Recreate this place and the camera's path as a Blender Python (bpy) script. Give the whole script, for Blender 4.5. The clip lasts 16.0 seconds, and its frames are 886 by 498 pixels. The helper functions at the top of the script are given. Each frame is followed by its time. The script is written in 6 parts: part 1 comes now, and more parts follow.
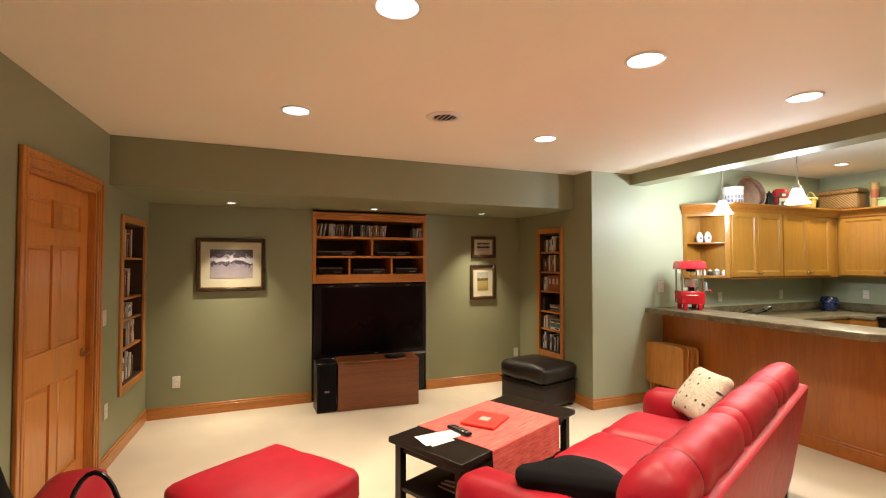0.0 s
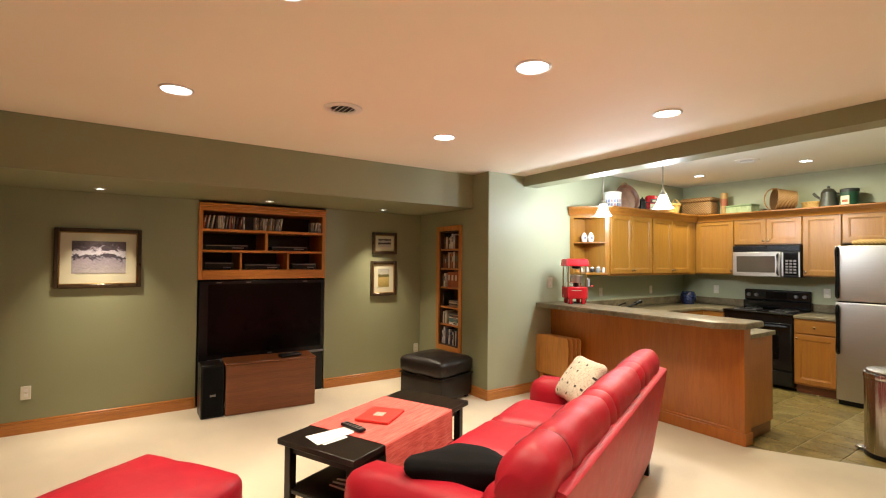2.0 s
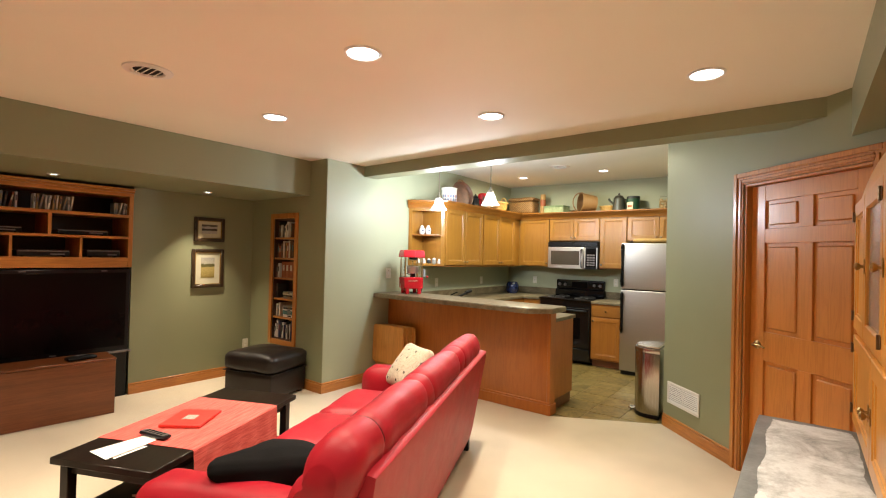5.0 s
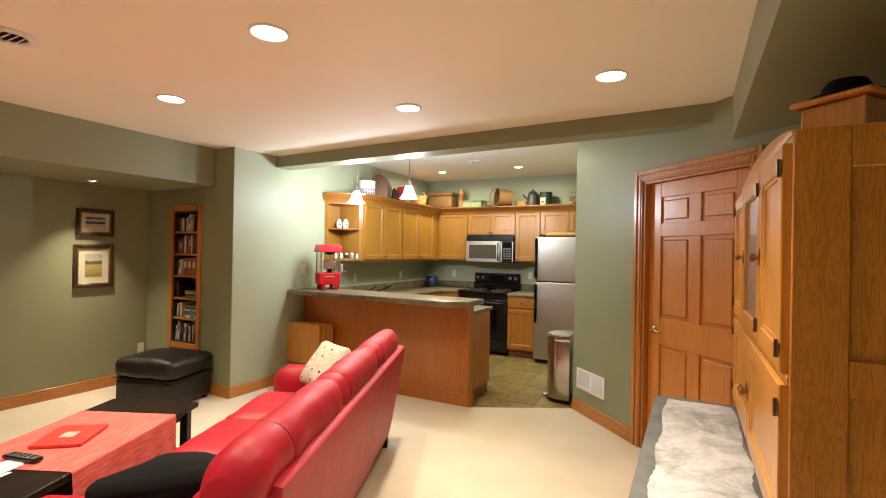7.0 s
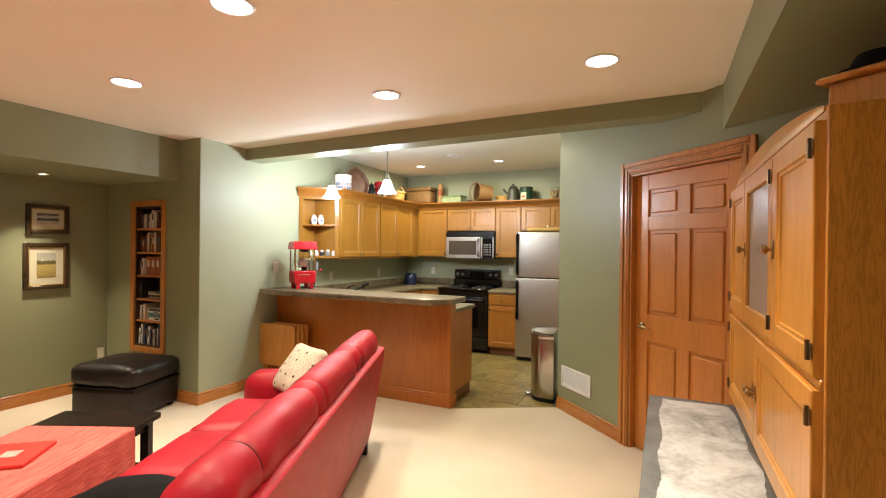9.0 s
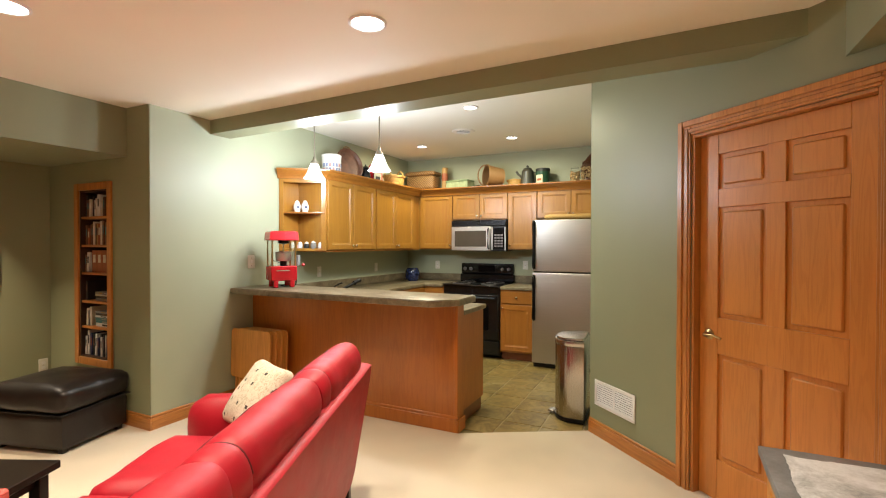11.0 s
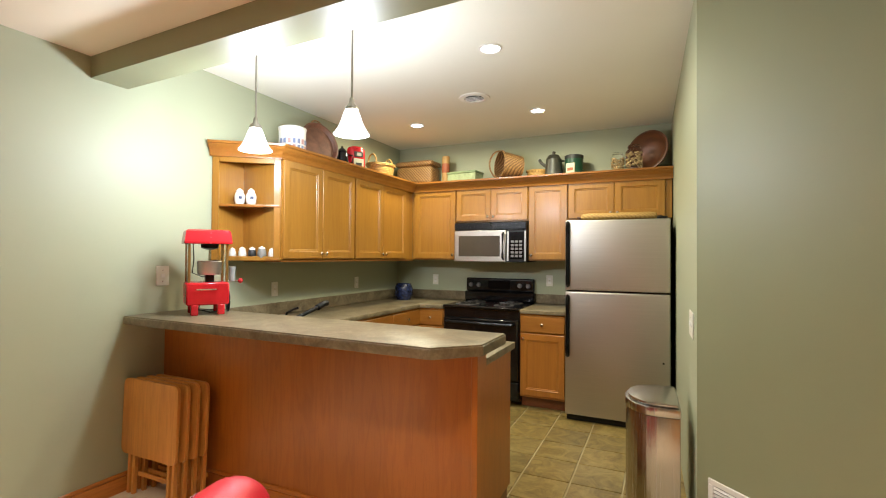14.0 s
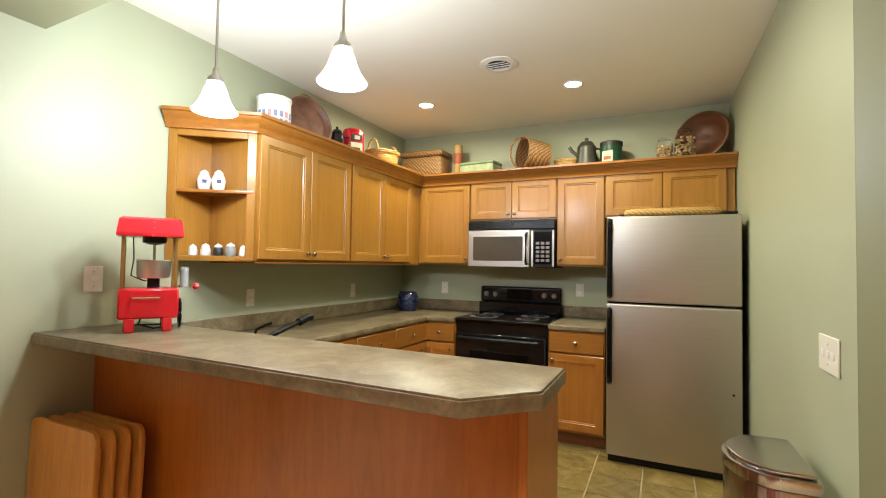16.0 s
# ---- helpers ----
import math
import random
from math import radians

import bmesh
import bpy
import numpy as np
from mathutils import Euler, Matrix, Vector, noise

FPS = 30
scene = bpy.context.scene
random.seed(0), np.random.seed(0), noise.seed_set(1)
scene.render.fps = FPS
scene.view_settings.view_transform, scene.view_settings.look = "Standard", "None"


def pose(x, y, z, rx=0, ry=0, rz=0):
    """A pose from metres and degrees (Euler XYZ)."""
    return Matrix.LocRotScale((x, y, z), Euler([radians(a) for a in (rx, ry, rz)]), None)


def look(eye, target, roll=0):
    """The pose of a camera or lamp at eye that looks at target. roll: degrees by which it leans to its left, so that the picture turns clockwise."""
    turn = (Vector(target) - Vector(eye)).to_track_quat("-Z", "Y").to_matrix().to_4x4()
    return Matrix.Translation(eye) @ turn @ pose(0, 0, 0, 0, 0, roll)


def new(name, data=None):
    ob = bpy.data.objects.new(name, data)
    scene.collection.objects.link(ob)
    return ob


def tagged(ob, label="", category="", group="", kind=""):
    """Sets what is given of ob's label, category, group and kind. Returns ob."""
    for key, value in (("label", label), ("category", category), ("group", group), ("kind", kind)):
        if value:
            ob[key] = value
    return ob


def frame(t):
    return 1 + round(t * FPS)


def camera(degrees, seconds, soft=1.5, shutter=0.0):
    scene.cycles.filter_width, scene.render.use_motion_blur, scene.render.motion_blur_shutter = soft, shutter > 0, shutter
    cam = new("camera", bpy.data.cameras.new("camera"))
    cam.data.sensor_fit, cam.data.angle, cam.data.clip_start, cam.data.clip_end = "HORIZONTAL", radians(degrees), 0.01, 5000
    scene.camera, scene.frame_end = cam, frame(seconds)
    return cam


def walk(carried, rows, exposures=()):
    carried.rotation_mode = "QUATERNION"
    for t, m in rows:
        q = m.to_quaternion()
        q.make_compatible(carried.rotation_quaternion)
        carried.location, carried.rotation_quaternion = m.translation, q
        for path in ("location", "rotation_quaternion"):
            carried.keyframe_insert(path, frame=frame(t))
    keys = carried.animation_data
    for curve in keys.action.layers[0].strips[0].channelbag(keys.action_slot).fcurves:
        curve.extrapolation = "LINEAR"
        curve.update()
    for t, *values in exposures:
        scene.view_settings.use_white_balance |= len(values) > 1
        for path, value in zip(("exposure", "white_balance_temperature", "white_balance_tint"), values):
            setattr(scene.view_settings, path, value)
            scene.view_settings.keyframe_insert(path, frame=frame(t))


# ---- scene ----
# camera and walk
cam = camera(86.5, 16.0, soft=1.1)
PATH = [
    (0, (-0.363, -0.05, 1.543), (-2.205, 0.726, 1.597), -0.0),
    (0.5, (-0.358, -0.033, 1.539), (-2.166, 0.822, 1.593), 0.0),
    (1, (-0.351, -0.019, 1.535), (-2.117, 0.918, 1.588), 0.1),
    (1.5, (-0.343, -0.008, 1.53), (-2.058, 1.019, 1.581), 0.3),
    (2, (-0.333, 0.0, 1.526), (-1.986, 1.126, 1.572), 0.5),
    (2.5, (-0.31, 0.015, 1.523), (-1.898, 1.229, 1.564), 0.7),
    (3, (-0.3, 0.03, 1.519), (-1.822, 1.327, 1.556), 0.9),
    (3.5, (-0.286, 0.046, 1.509), (-1.741, 1.417, 1.544), 1.1),
    (4, (-0.279, 0.06, 1.507), (-1.66, 1.507, 1.538), 1.2),
    (4.5, (-0.273, 0.078, 1.509), (-1.573, 1.598, 1.536), 1.3),
    (5, (-0.269, 0.093, 1.507), (-1.485, 1.68, 1.531), 1.4),
    (7.5, (-0.283, 0.152, 1.501), (-1.174, 1.942, 1.508), 0.9),
    (8, (-0.292, 0.158, 1.498), (-1.158, 1.961, 1.505), 0.8),
    (8.5, (-0.322, 0.196, 1.496), (-1.177, 2.004, 1.5), 0.7),
    (9, (-0.385, 0.284, 1.493), (-1.231, 2.095, 1.49), 0.6),
    (11.5, (-0.822, 1.249, 1.429), (-1.696, 3.048, 1.406), 0.0),
    (12, (-0.927, 1.453, 1.422), (-1.801, 3.252, 1.405), 0.0),
    (12.5, (-1.027, 1.685, 1.406), (-1.906, 3.482, 1.399), 0.0),
    (13, (-1.147, 1.894, 1.407), (-2.019, 3.695, 1.414), 0.1),
    (13.5, (-1.294, 2.109, 1.404), (-2.158, 3.912, 1.421), 0.3),
    (14, (-1.417, 2.296, 1.403), (-2.26, 4.109, 1.432), 0.4),
    (14.5, (-1.531, 2.491, 1.378), (-2.357, 4.312, 1.424), 0.3),
    (15, (-1.627, 2.666, 1.384), (-2.449, 4.489, 1.434), 0.6),
    (15.5, (-1.726, 2.819, 1.368), (-2.557, 4.638, 1.43), 0.7),
    (16, (-1.807, 2.918, 1.361), (-2.656, 4.728, 1.426), 0.9),
]
walk(cam, [(t, look(eye, target, roll)) for t, eye, target, roll in PATH])

# ---- world and exposure ----
world = bpy.data.worlds.new("world")
world.use_nodes = True
world.node_tree.nodes["Background"].inputs[0].default_value = (0.5, 0.5, 0.5, 1)
world.node_tree.nodes["Background"].inputs[1].default_value = 0.005
scene.world = world
scene.view_settings.exposure = -0.11
WARM = (1.0, 0.838, 0.635)
SOFTWHITE = (1.0, 0.945, 0.69)
PENDANT = (0.83, 0.90, 1.0)
CAN_W, KCAN_W, PEND_W, SOFFIT_W = 15.6, 22.5, 41, 10


# ---- materials ----
def node_mat(name):
    m = bpy.data.materials.new(name)
    m.use_nodes = True
    nt = m.node_tree
    return m, nt, nt.nodes["Principled BSDF"]


def link_noise(nt, vec, scale, detail=4.0, rough=0.6, distortion=0.0):
    n = nt.nodes.new("ShaderNodeTexNoise")
    n.inputs["Scale"].default_value = scale
    n.inputs["Detail"].default_value = detail
    n.inputs["Roughness"].default_value = rough
    n.inputs["Distortion"].default_value = distortion
    nt.links.new(vec, n.inputs["Vector"])
    return n.outputs["Fac"]


def ramp(nt, fac, stops):
    r = nt.nodes.new("ShaderNodeValToRGB")
    e = r.color_ramp.elements
    while len(e) < len(stops):
        e.new(0.5)
    for el, (p, c) in zip(e, stops):
        el.position, el.color = p, (*c, 1)
    nt.links.new(fac, r.inputs["Fac"])
    return r.outputs["Color"]


def coords(nt, scale=(1, 1, 1), kind="Object"):
    tc = nt.nodes.new("ShaderNodeTexCoord")
    mp = nt.nodes.new("ShaderNodeMapping")
    mp.inputs["Scale"].default_value = scale
    nt.links.new(tc.outputs[kind], mp.inputs["Vector"])
    return mp.outputs["Vector"]


def bump(nt, bsdf, fac, strength, distance):
    b = nt.nodes.new("ShaderNodeBump")
    b.inputs["Strength"].default_value = strength
    b.inputs["Distance"].default_value = distance
    nt.links.new(fac, b.inputs["Height"])
    nt.links.new(b.outputs["Normal"], bsdf.inputs["Normal"])


def mix_col(nt, fac, a, b, mode="MIX"):
    m = nt.nodes.new("ShaderNodeMix")
    m.data_type, m.blend_type = "RGBA", mode
    if isinstance(fac, (int, float)):
        m.inputs[0].default_value = fac
    else:
        nt.links.new(fac, m.inputs[0])
    for sock, v in ((m.inputs[6], a), (m.inputs[7], b)):
        if isinstance(v, tuple):
            sock.default_value = (*v, 1)
        else:
            nt.links.new(v, sock)
    return m.outputs[2]


def surface(name, c, rough=0.5, vary=0.12, big=1.5, fine=60.0, bumps=0.05, dist=0.002, metal=0.0, rvary=0.08, spec=0.5, sheen=0.0, stretch=(1, 1, 1)):
    """A painted, woven or cast surface: a broad and a fine variation, with relief."""
    m, nt, b = node_mat(name)
    v = coords(nt, stretch)
    f1, f2 = link_noise(nt, v, big, 3), link_noise(nt, v, fine, 4)
    lo = tuple(max(0, q * (1 - vary)) for q in c)
    hi = tuple(min(1, q * (1 + vary)) for q in c)
    c1 = ramp(nt, f1, [(0.3, lo), (0.7, hi)])
    c2 = ramp(nt, f2, [(0.25, (1 - vary,) * 3), (0.75, (1.0, 1.0, 1.0))])
    nt.links.new(mix_col(nt, 0.8, c1, c2, "MULTIPLY"), b.inputs["Base Color"])
    mr = nt.nodes.new("ShaderNodeMapRange")
    mr.inputs[3].default_value, mr.inputs[4].default_value = max(0.02, rough - rvary), min(1, rough + rvary)
    nt.links.new(f1, mr.inputs[0])
    nt.links.new(mr.outputs[0], b.inputs["Roughness"])
    b.inputs["Metallic"].default_value = metal
    b.inputs["Specular IOR Level"].default_value = spec
    b.inputs["Sheen Weight"].default_value = sheen
    if bumps:
        bump(nt, b, f2, bumps, dist)
    return m


def wood(name, c, dark, rough=0.35, axis="z", coat=0.25, contrast=1.0, vary=0.0):
    """Varnished timber with its grain along one axis."""
    m, nt, b = node_mat(name)
    st = {"x": (0.6, 9, 9), "y": (9, 0.6, 9), "z": (9, 9, 0.6), "flake": (5, 5, 1.5)}[axis]
    v = coords(nt, st)
    info = nt.nodes.new("ShaderNodeObjectInfo")
    add = nt.nodes.new("ShaderNodeVectorMath")
    sc = nt.nodes.new("ShaderNodeVectorMath")
    sc.operation = "SCALE"
    nt.links.new(info.outputs["Random"], sc.inputs[0])
    sc.inputs["Scale"].default_value = 40
    nt.links.new(v, add.inputs[0])
    nt.links.new(sc.outputs[0], add.inputs[1])
    v = add.outputs[0]
    f1 = link_noise(nt, v, 1.2, 5, 0.65, 0.8)
    f2 = link_noise(nt, v, 9.0, 5, 0.7, 0.3)
    mid = tuple((p + q) / 2 for p, q in zip(c, dark))
    c1 = ramp(nt, f1, [(0.3, mid), (0.5, c), (0.72, tuple(min(1, q * 1.12) for q in c))])
    c2 = ramp(nt, f2, [(0.30, tuple(1 - 0.45 * contrast * k for k in (0.8, 1, 1.1))), (0.58, (1, 1, 1))])
    col = mix_col(nt, 0.85, c1, c2, "MULTIPLY")
    if vary:
        g = ramp(nt, info.outputs["Random"], [(0, (1 - vary,) * 3), (1, (1, 1, 1))])
        col = mix_col(nt, 1.0, col, g, "MULTIPLY")
    nt.links.new(col, b.inputs["Base Color"])
    b.inputs["Roughness"].default_value = rough
    b.inputs["Coat Weight"].default_value = coat
    b.inputs["Coat Roughness"].default_value = 0.2
    bump(nt, b, f2, 0.12, 0.001)
    return m


def emitter(name, c, strength):
    m, nt, b = node_mat(name)
    b.inputs["Base Color"].default_value = (0.9, 0.9, 0.9, 1)
    b.inputs["Emission Color"].default_value = (*c, 1)
    b.inputs["Emission Strength"].default_value = strength
    return m


def glass(name, tint=(1, 1, 1), rough=0.02):
    m, nt, b = node_mat(name)
    b.inputs["Base Color"].default_value = (*tint, 1)
    b.inputs["Transmission Weight"].default_value = 1
    b.inputs["Roughness"].default_value = rough
    b.inputs["IOR"].default_value = 1.3
    return m


def leather(name, c, rough=0.38):
    m, nt, b = node_mat(name)
    v = coords(nt)
    f1 = link_noise(nt, v, 4, 3)
    vo = nt.nodes.new("ShaderNodeTexVoronoi")
    vo.inputs["Scale"].default_value = 260
    nt.links.new(v, vo.inputs["Vector"])
    f3 = link_noise(nt, v, 14, 4, 0.6, 0.6)
    col = ramp(nt, f1, [(0.3, tuple(q * 0.82 for q in c)), (0.7, tuple(min(1, q * 1.08) for q in c))])
    nt.links.new(col, b.inputs["Base Color"])
    mr = nt.nodes.new("ShaderNodeMapRange")
    mr.inputs[3].default_value, mr.inputs[4].default_value = rough - 0.07, rough + 0.12
    nt.links.new(f3, mr.inputs[0])
    nt.links.new(mr.outputs[0], b.inputs["Roughness"])
    ad = nt.nodes.new("ShaderNodeMath")
    ad.operation = "MULTIPLY_ADD"
    ad.inputs[1].default_value = 2.5
    nt.links.new(f3, ad.inputs[0])
    nt.links.new(vo.outputs["Distance"], ad.inputs[2])
    b.inputs["Specular IOR Level"].default_value = 0.36
    bump(nt, b, ad.outputs[0], 0.09, 0.004)
    return m


def brushed(name, c, rough=0.28, axis="z", contrast=0.12):
    """Brushed steel with streaks along one axis."""
    m, nt, b = node_mat(name)
    st = {"x": (0.4, 60, 60), "y": (60, 0.4, 60), "z": (60, 60, 0.4)}[axis]
    f = link_noise(nt, coords(nt, st), 6, 4)
    nt.links.new(ramp(nt, f, [(0.3, tuple(q * (1 - contrast) for q in c)), (0.7, c)]), b.inputs["Base Color"])
    b.inputs["Metallic"].default_value = 1
    mr = nt.nodes.new("ShaderNodeMapRange")
    mr.inputs[3].default_value, mr.inputs[4].default_value = rough - 0.05, rough + 0.08
    nt.links.new(f, mr.inputs[0])
    nt.links.new(mr.outputs[0], b.inputs["Roughness"])
    bump(nt, b, f, 0.05, 0.0005)
    return m


def woven(name, c, dark, scale=85.0, axis=2):
    """Wicker: crossed bands in relief."""
    m, nt, b = node_mat(name)
    v = coords(nt)
    w1 = nt.nodes.new("ShaderNodeTexWave")
    w1.bands_direction = "Z"
    w1.inputs["Scale"].default_value = scale * 0.3
    w1.inputs["Distortion"].default_value = 2.0
    nt.links.new(v, w1.inputs["Vector"])
    w2 = nt.nodes.new("ShaderNodeTexWave")
    w2.bands_direction = "DIAGONAL"
    w2.inputs["Scale"].default_value = scale * 0.22
    w2.inputs["Distortion"].default_value = 3.0
    nt.links.new(v, w2.inputs["Vector"])
    mu = nt.nodes.new("ShaderNodeMath")
    mu.operation = "MULTIPLY"
    nt.links.new(w1.outputs["Fac"], mu.inputs[0])
    nt.links.new(w2.outputs["Fac"], mu.inputs[1])
    nt.links.new(ramp(nt, mu.outputs[0], [(0.05, dark), (0.5, c)]), b.inputs["Base Color"])
    b.inputs["Roughness"].default_value = 0.6
    bump(nt, b, mu.outputs[0], 0.5, 0.005)
    return m


def figured(name, c, dark, rough=0.34, contrast=0.6, rings=6.0, coat=0.3, size=1.0, draw=1.0):
    """Varnished oak veneer: nested growth-ring figure drawn out along z, over fine pores."""
    m, nt, b = node_mat(name)
    v = coords(nt, (4.2 / size, 4.2 / size, 0.75 / size / draw))
    info = nt.nodes.new("ShaderNodeObjectInfo")
    sc, add = nt.nodes.new("ShaderNodeVectorMath"), nt.nodes.new("ShaderNodeVectorMath")
    sc.operation = "SCALE"
    sc.inputs["Scale"].default_value = 40
    nt.links.new(info.outputs["Random"], sc.inputs[0])
    nt.links.new(v, add.inputs[0])
    nt.links.new(sc.outputs[0], add.inputs[1])
    field = link_noise(nt, add.outputs[0], 1.5, 3, 0.5, 0.3)
    mul, sine = nt.nodes.new("ShaderNodeMath"), nt.nodes.new("ShaderNodeMath")
    mul.operation, sine.operation = "MULTIPLY", "SINE"
    mul.inputs[1].default_value = rings * 6.2832 * 2
    nt.links.new(field, mul.inputs[0])
    nt.links.new(mul.outputs[0], sine.inputs[0])
    pores = link_noise(nt, coords(nt, (55, 55, 3)), 4.0, 4, 0.7)
    broad = link_noise(nt, add.outputs[0], 0.5, 2)
    mid = tuple(p + (q - p) * (1 - contrast) for p, q in zip(dark, c))
    base = ramp(nt, broad, [(0.3, tuple(0.88 * q for q in c)), (0.7, tuple(min(1, 1.08 * q) for q in c))])
    rel = tuple(p / q for p, q in zip(mid, c))
    fac = nt.nodes.new("ShaderNodeMapRange")
    fac.inputs[1].default_value, fac.inputs[2].default_value = -1, 1
    nt.links.new(sine.outputs[0], fac.inputs[0])
    lines = ramp(nt, fac.outputs[0], [(0.0, (1, 1, 1)), (0.45, (1, 1, 1)), (0.9, rel), (1.0, rel)])
    col = mix_col(nt, 1.0, base, lines, "MULTIPLY")
    dots = ramp(nt, pores, [(0.32, tuple(1 - 0.35 * contrast for _ in range(3))), (0.48, (1, 1, 1))])
    nt.links.new(mix_col(nt, 1.0, col, dots, "MULTIPLY"), b.inputs["Base Color"])
    b.inputs["Roughness"].default_value = rough
    b.inputs["Coat Weight"].default_value = coat
    b.inputs["Coat Roughness"].default_value = 0.2
    bump(nt, b, pores, 0.12, 0.001)
    return m


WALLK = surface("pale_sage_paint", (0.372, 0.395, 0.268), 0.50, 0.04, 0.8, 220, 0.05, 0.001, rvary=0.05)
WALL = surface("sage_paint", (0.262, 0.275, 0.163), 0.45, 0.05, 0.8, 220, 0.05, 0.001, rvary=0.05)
CEIL = surface("ceiling_paint", (0.86, 0.80, 0.68), 0.75, 0.03, 0.6, 160, 0.08, 0.001)
# the same ceiling paint, made more neutral to put the kitchen's light into colour
CEILK = surface("ceiling_paint_kitchen_light", (0.80, 0.79, 0.70), 0.75, 0.03, 0.6, 160, 0.08, 0.001)
CARPET = surface("cream_carpet", (0.675, 0.58, 0.435), 0.95, 0.10, 1.1, 420, 0.5, 0.006, sheen=0.3, spec=0.2)
OAK = wood("oak_trim", (0.52, 0.205, 0.042), (0.32, 0.105, 0.018), 0.34, "z")
OAKX = wood("oak_trim_x", (0.52, 0.205, 0.042), (0.32, 0.105, 0.018), 0.34, "x")
DOORW = figured("oak_door", (0.60, 0.228, 0.044), (0.46, 0.150, 0.024), 0.34, 0.3, 5.0, 0.3, 0.6, 2.2)
MAPLE = wood("honey_cabinet", (0.355, 0.164, 0.023), (0.25, 0.098, 0.011), 0.33, "z", 0.3, 0.36, 0.10)
MAPLEX = wood("honey_cabinet_x", (0.31, 0.122, 0.019), (0.21, 0.072, 0.010), 0.33, "x", 0.3, 0.5)
# same honey wood, reddened: the base cabinets' different light is put into the colour
MAPLEB = wood("honey_cabinet_low_light", (0.40, 0.150, 0.022), (0.27, 0.088, 0.012), 0.33, "z", 0.3, 0.36, 0.10)
PANELW = figured("bar_panel_wood", (0.44, 0.139, 0.017), (0.34, 0.096, 0.011), 0.32, 0.35, 4.0, 0.3, 0.8, 1.8)
HUTCHW = figured("antique_oak", (0.68, 0.315, 0.058), (0.52, 0.21, 0.032), 0.32, 0.4, 5.0, 0.3, 0.6, 2.0)
HUTCHS = figured("flaked_oak", (0.68, 0.295, 0.052), (0.40, 0.13, 0.018), 0.34, 0.4, 5.0, 0.3, 0.17, 1.6)
BOXW = wood("red_brown_veneer", (0.205, 0.063, 0.017), (0.115, 0.031, 0.008), 0.36, "x", 0.2, 0.9)
DARKW = surface("espresso_wood", (0.012, 0.008, 0.006), 0.32, 0.3, 3, 40, 0.05, spec=0.3, stretch=(1, 6, 6))
TRAYW = wood("pale_tray_wood", (0.66, 0.305, 0.070), (0.50, 0.20, 0.040), 0.35, "z", 0.3, 0.6)
RED = leather("red_leather", (0.34, 0.006, 0.018), 0.46)
SEAMR = leather("red_seam", (0.085, 0.003, 0.006), 0.6)
BLKL = leather("black_leather", (0.018, 0.013, 0.011), 0.33)
BLKCL = surface("black_cloth", (0.007, 0.0065, 0.007), 0.9, 0.3, 9, 260, 0.4, 0.003, spec=0.15)
BLACK = surface("black_plastic", (0.006, 0.006, 0.007), 0.3, 0.2, 4, 200, 0.03, spec=0.28)
GLOSSB = surface("black_enamel", (0.006, 0.006, 0.007), 0.12, 0.2, 3, 120, 0.01, rvary=0.03)
# microwave window: the base is greyed to paint in its reflection
MWGLASS = surface("grey_reflection_glass", (0.065, 0.056, 0.047), 0.14, 0.1, 3, 60, 0.0, spec=0.8)
SCREEN = surface("dark_screen", (0.004, 0.003, 0.003), 0.2, 0.2, 2, 90, 0.0, rvary=0.03, spec=0.10)
GREYP = surface("silver_trim", (0.22, 0.2, 0.2), 0.35, 0.1, metal=0.6)
STEEL = brushed("stainless_steel", (0.55, 0.52, 0.48), 0.38, "x")
STEELV = brushed("stainless_steel_can", (0.50, 0.47, 0.44), 0.24, "z")
CHROME = surface("nickel", (0.62, 0.55, 0.45), 0.2, 0.1, metal=1.0, bumps=0.0)
BRASS = surface("aged_brass", (0.42, 0.28, 0.12), 0.28, 0.2, metal=1.0, bumps=0.0)
PEWTER = surface("pewter", (0.13, 0.13, 0.11), 0.35, 0.2, metal=0.8)
DARKMET = surface("dark_bronze", (0.24, 0.15, 0.08), 0.35, 0.2, metal=0.9)
WHITEP = surface("white_plastic", (0.72, 0.69, 0.60), 0.4, 0.04, 5, 90, 0.02)
WHITEM = surface("white_enamel", (0.78, 0.76, 0.72), 0.35, 0.05, 5, 90, 0.02)
REDP = surface("red_enamel", (0.55, 0.012, 0.02), 0.25, 0.12, 5, 90, 0.03)
PAPER = surface("white_paper", (0.80, 0.79, 0.76), 0.8, 0.03, 6, 90, 0.05)
GLASS = glass("clear_glass")
FROST = surface("pale_cabinet_glass", (0.34, 0.36, 0.36), 0.12, 0.12, 2.5, 60, 0.0, spec=0.8)
GLOW = emitter("lamp_glow", (0.90, 0.98, 1.0), 14)
GLOWK = emitter("kitchen_lamp_glow", (0.94, 0.99, 1.0), 12)
SHADE = emitter("opal_glass", (0.90, 0.96, 1.0), 1.6)
ROD = surface("brushed_nickel_rod", (0.30, 0.27, 0.23), 0.35, 0.1, metal=0.8, bumps=0.0)
WICK = woven("wicker_tan", (0.42, 0.235, 0.08), (0.13, 0.06, 0.02))
WICKD = woven("wicker_brown", (0.17, 0.075, 0.03), (0.08, 0.032, 0.013))
WICKY = woven("wicker_straw", (0.52, 0.33, 0.09), (0.33, 0.18, 0.045))
BOWLW = surface("dark_turned_wood", (0.15, 0.052, 0.019), 0.42, 0.4, 4, 60, 0.1, stretch=(1, 1, 6))
# even dark brown for the shelf back and the bookcase linings
NICHE = surface("dark_brown_lining", (0.05, 0.02, 0.008), 0.6, 0.2, 2, 60, 0.05)
STONEC, nt_, b_ = node_mat("mottled_laminate")
v_ = coords(nt_)
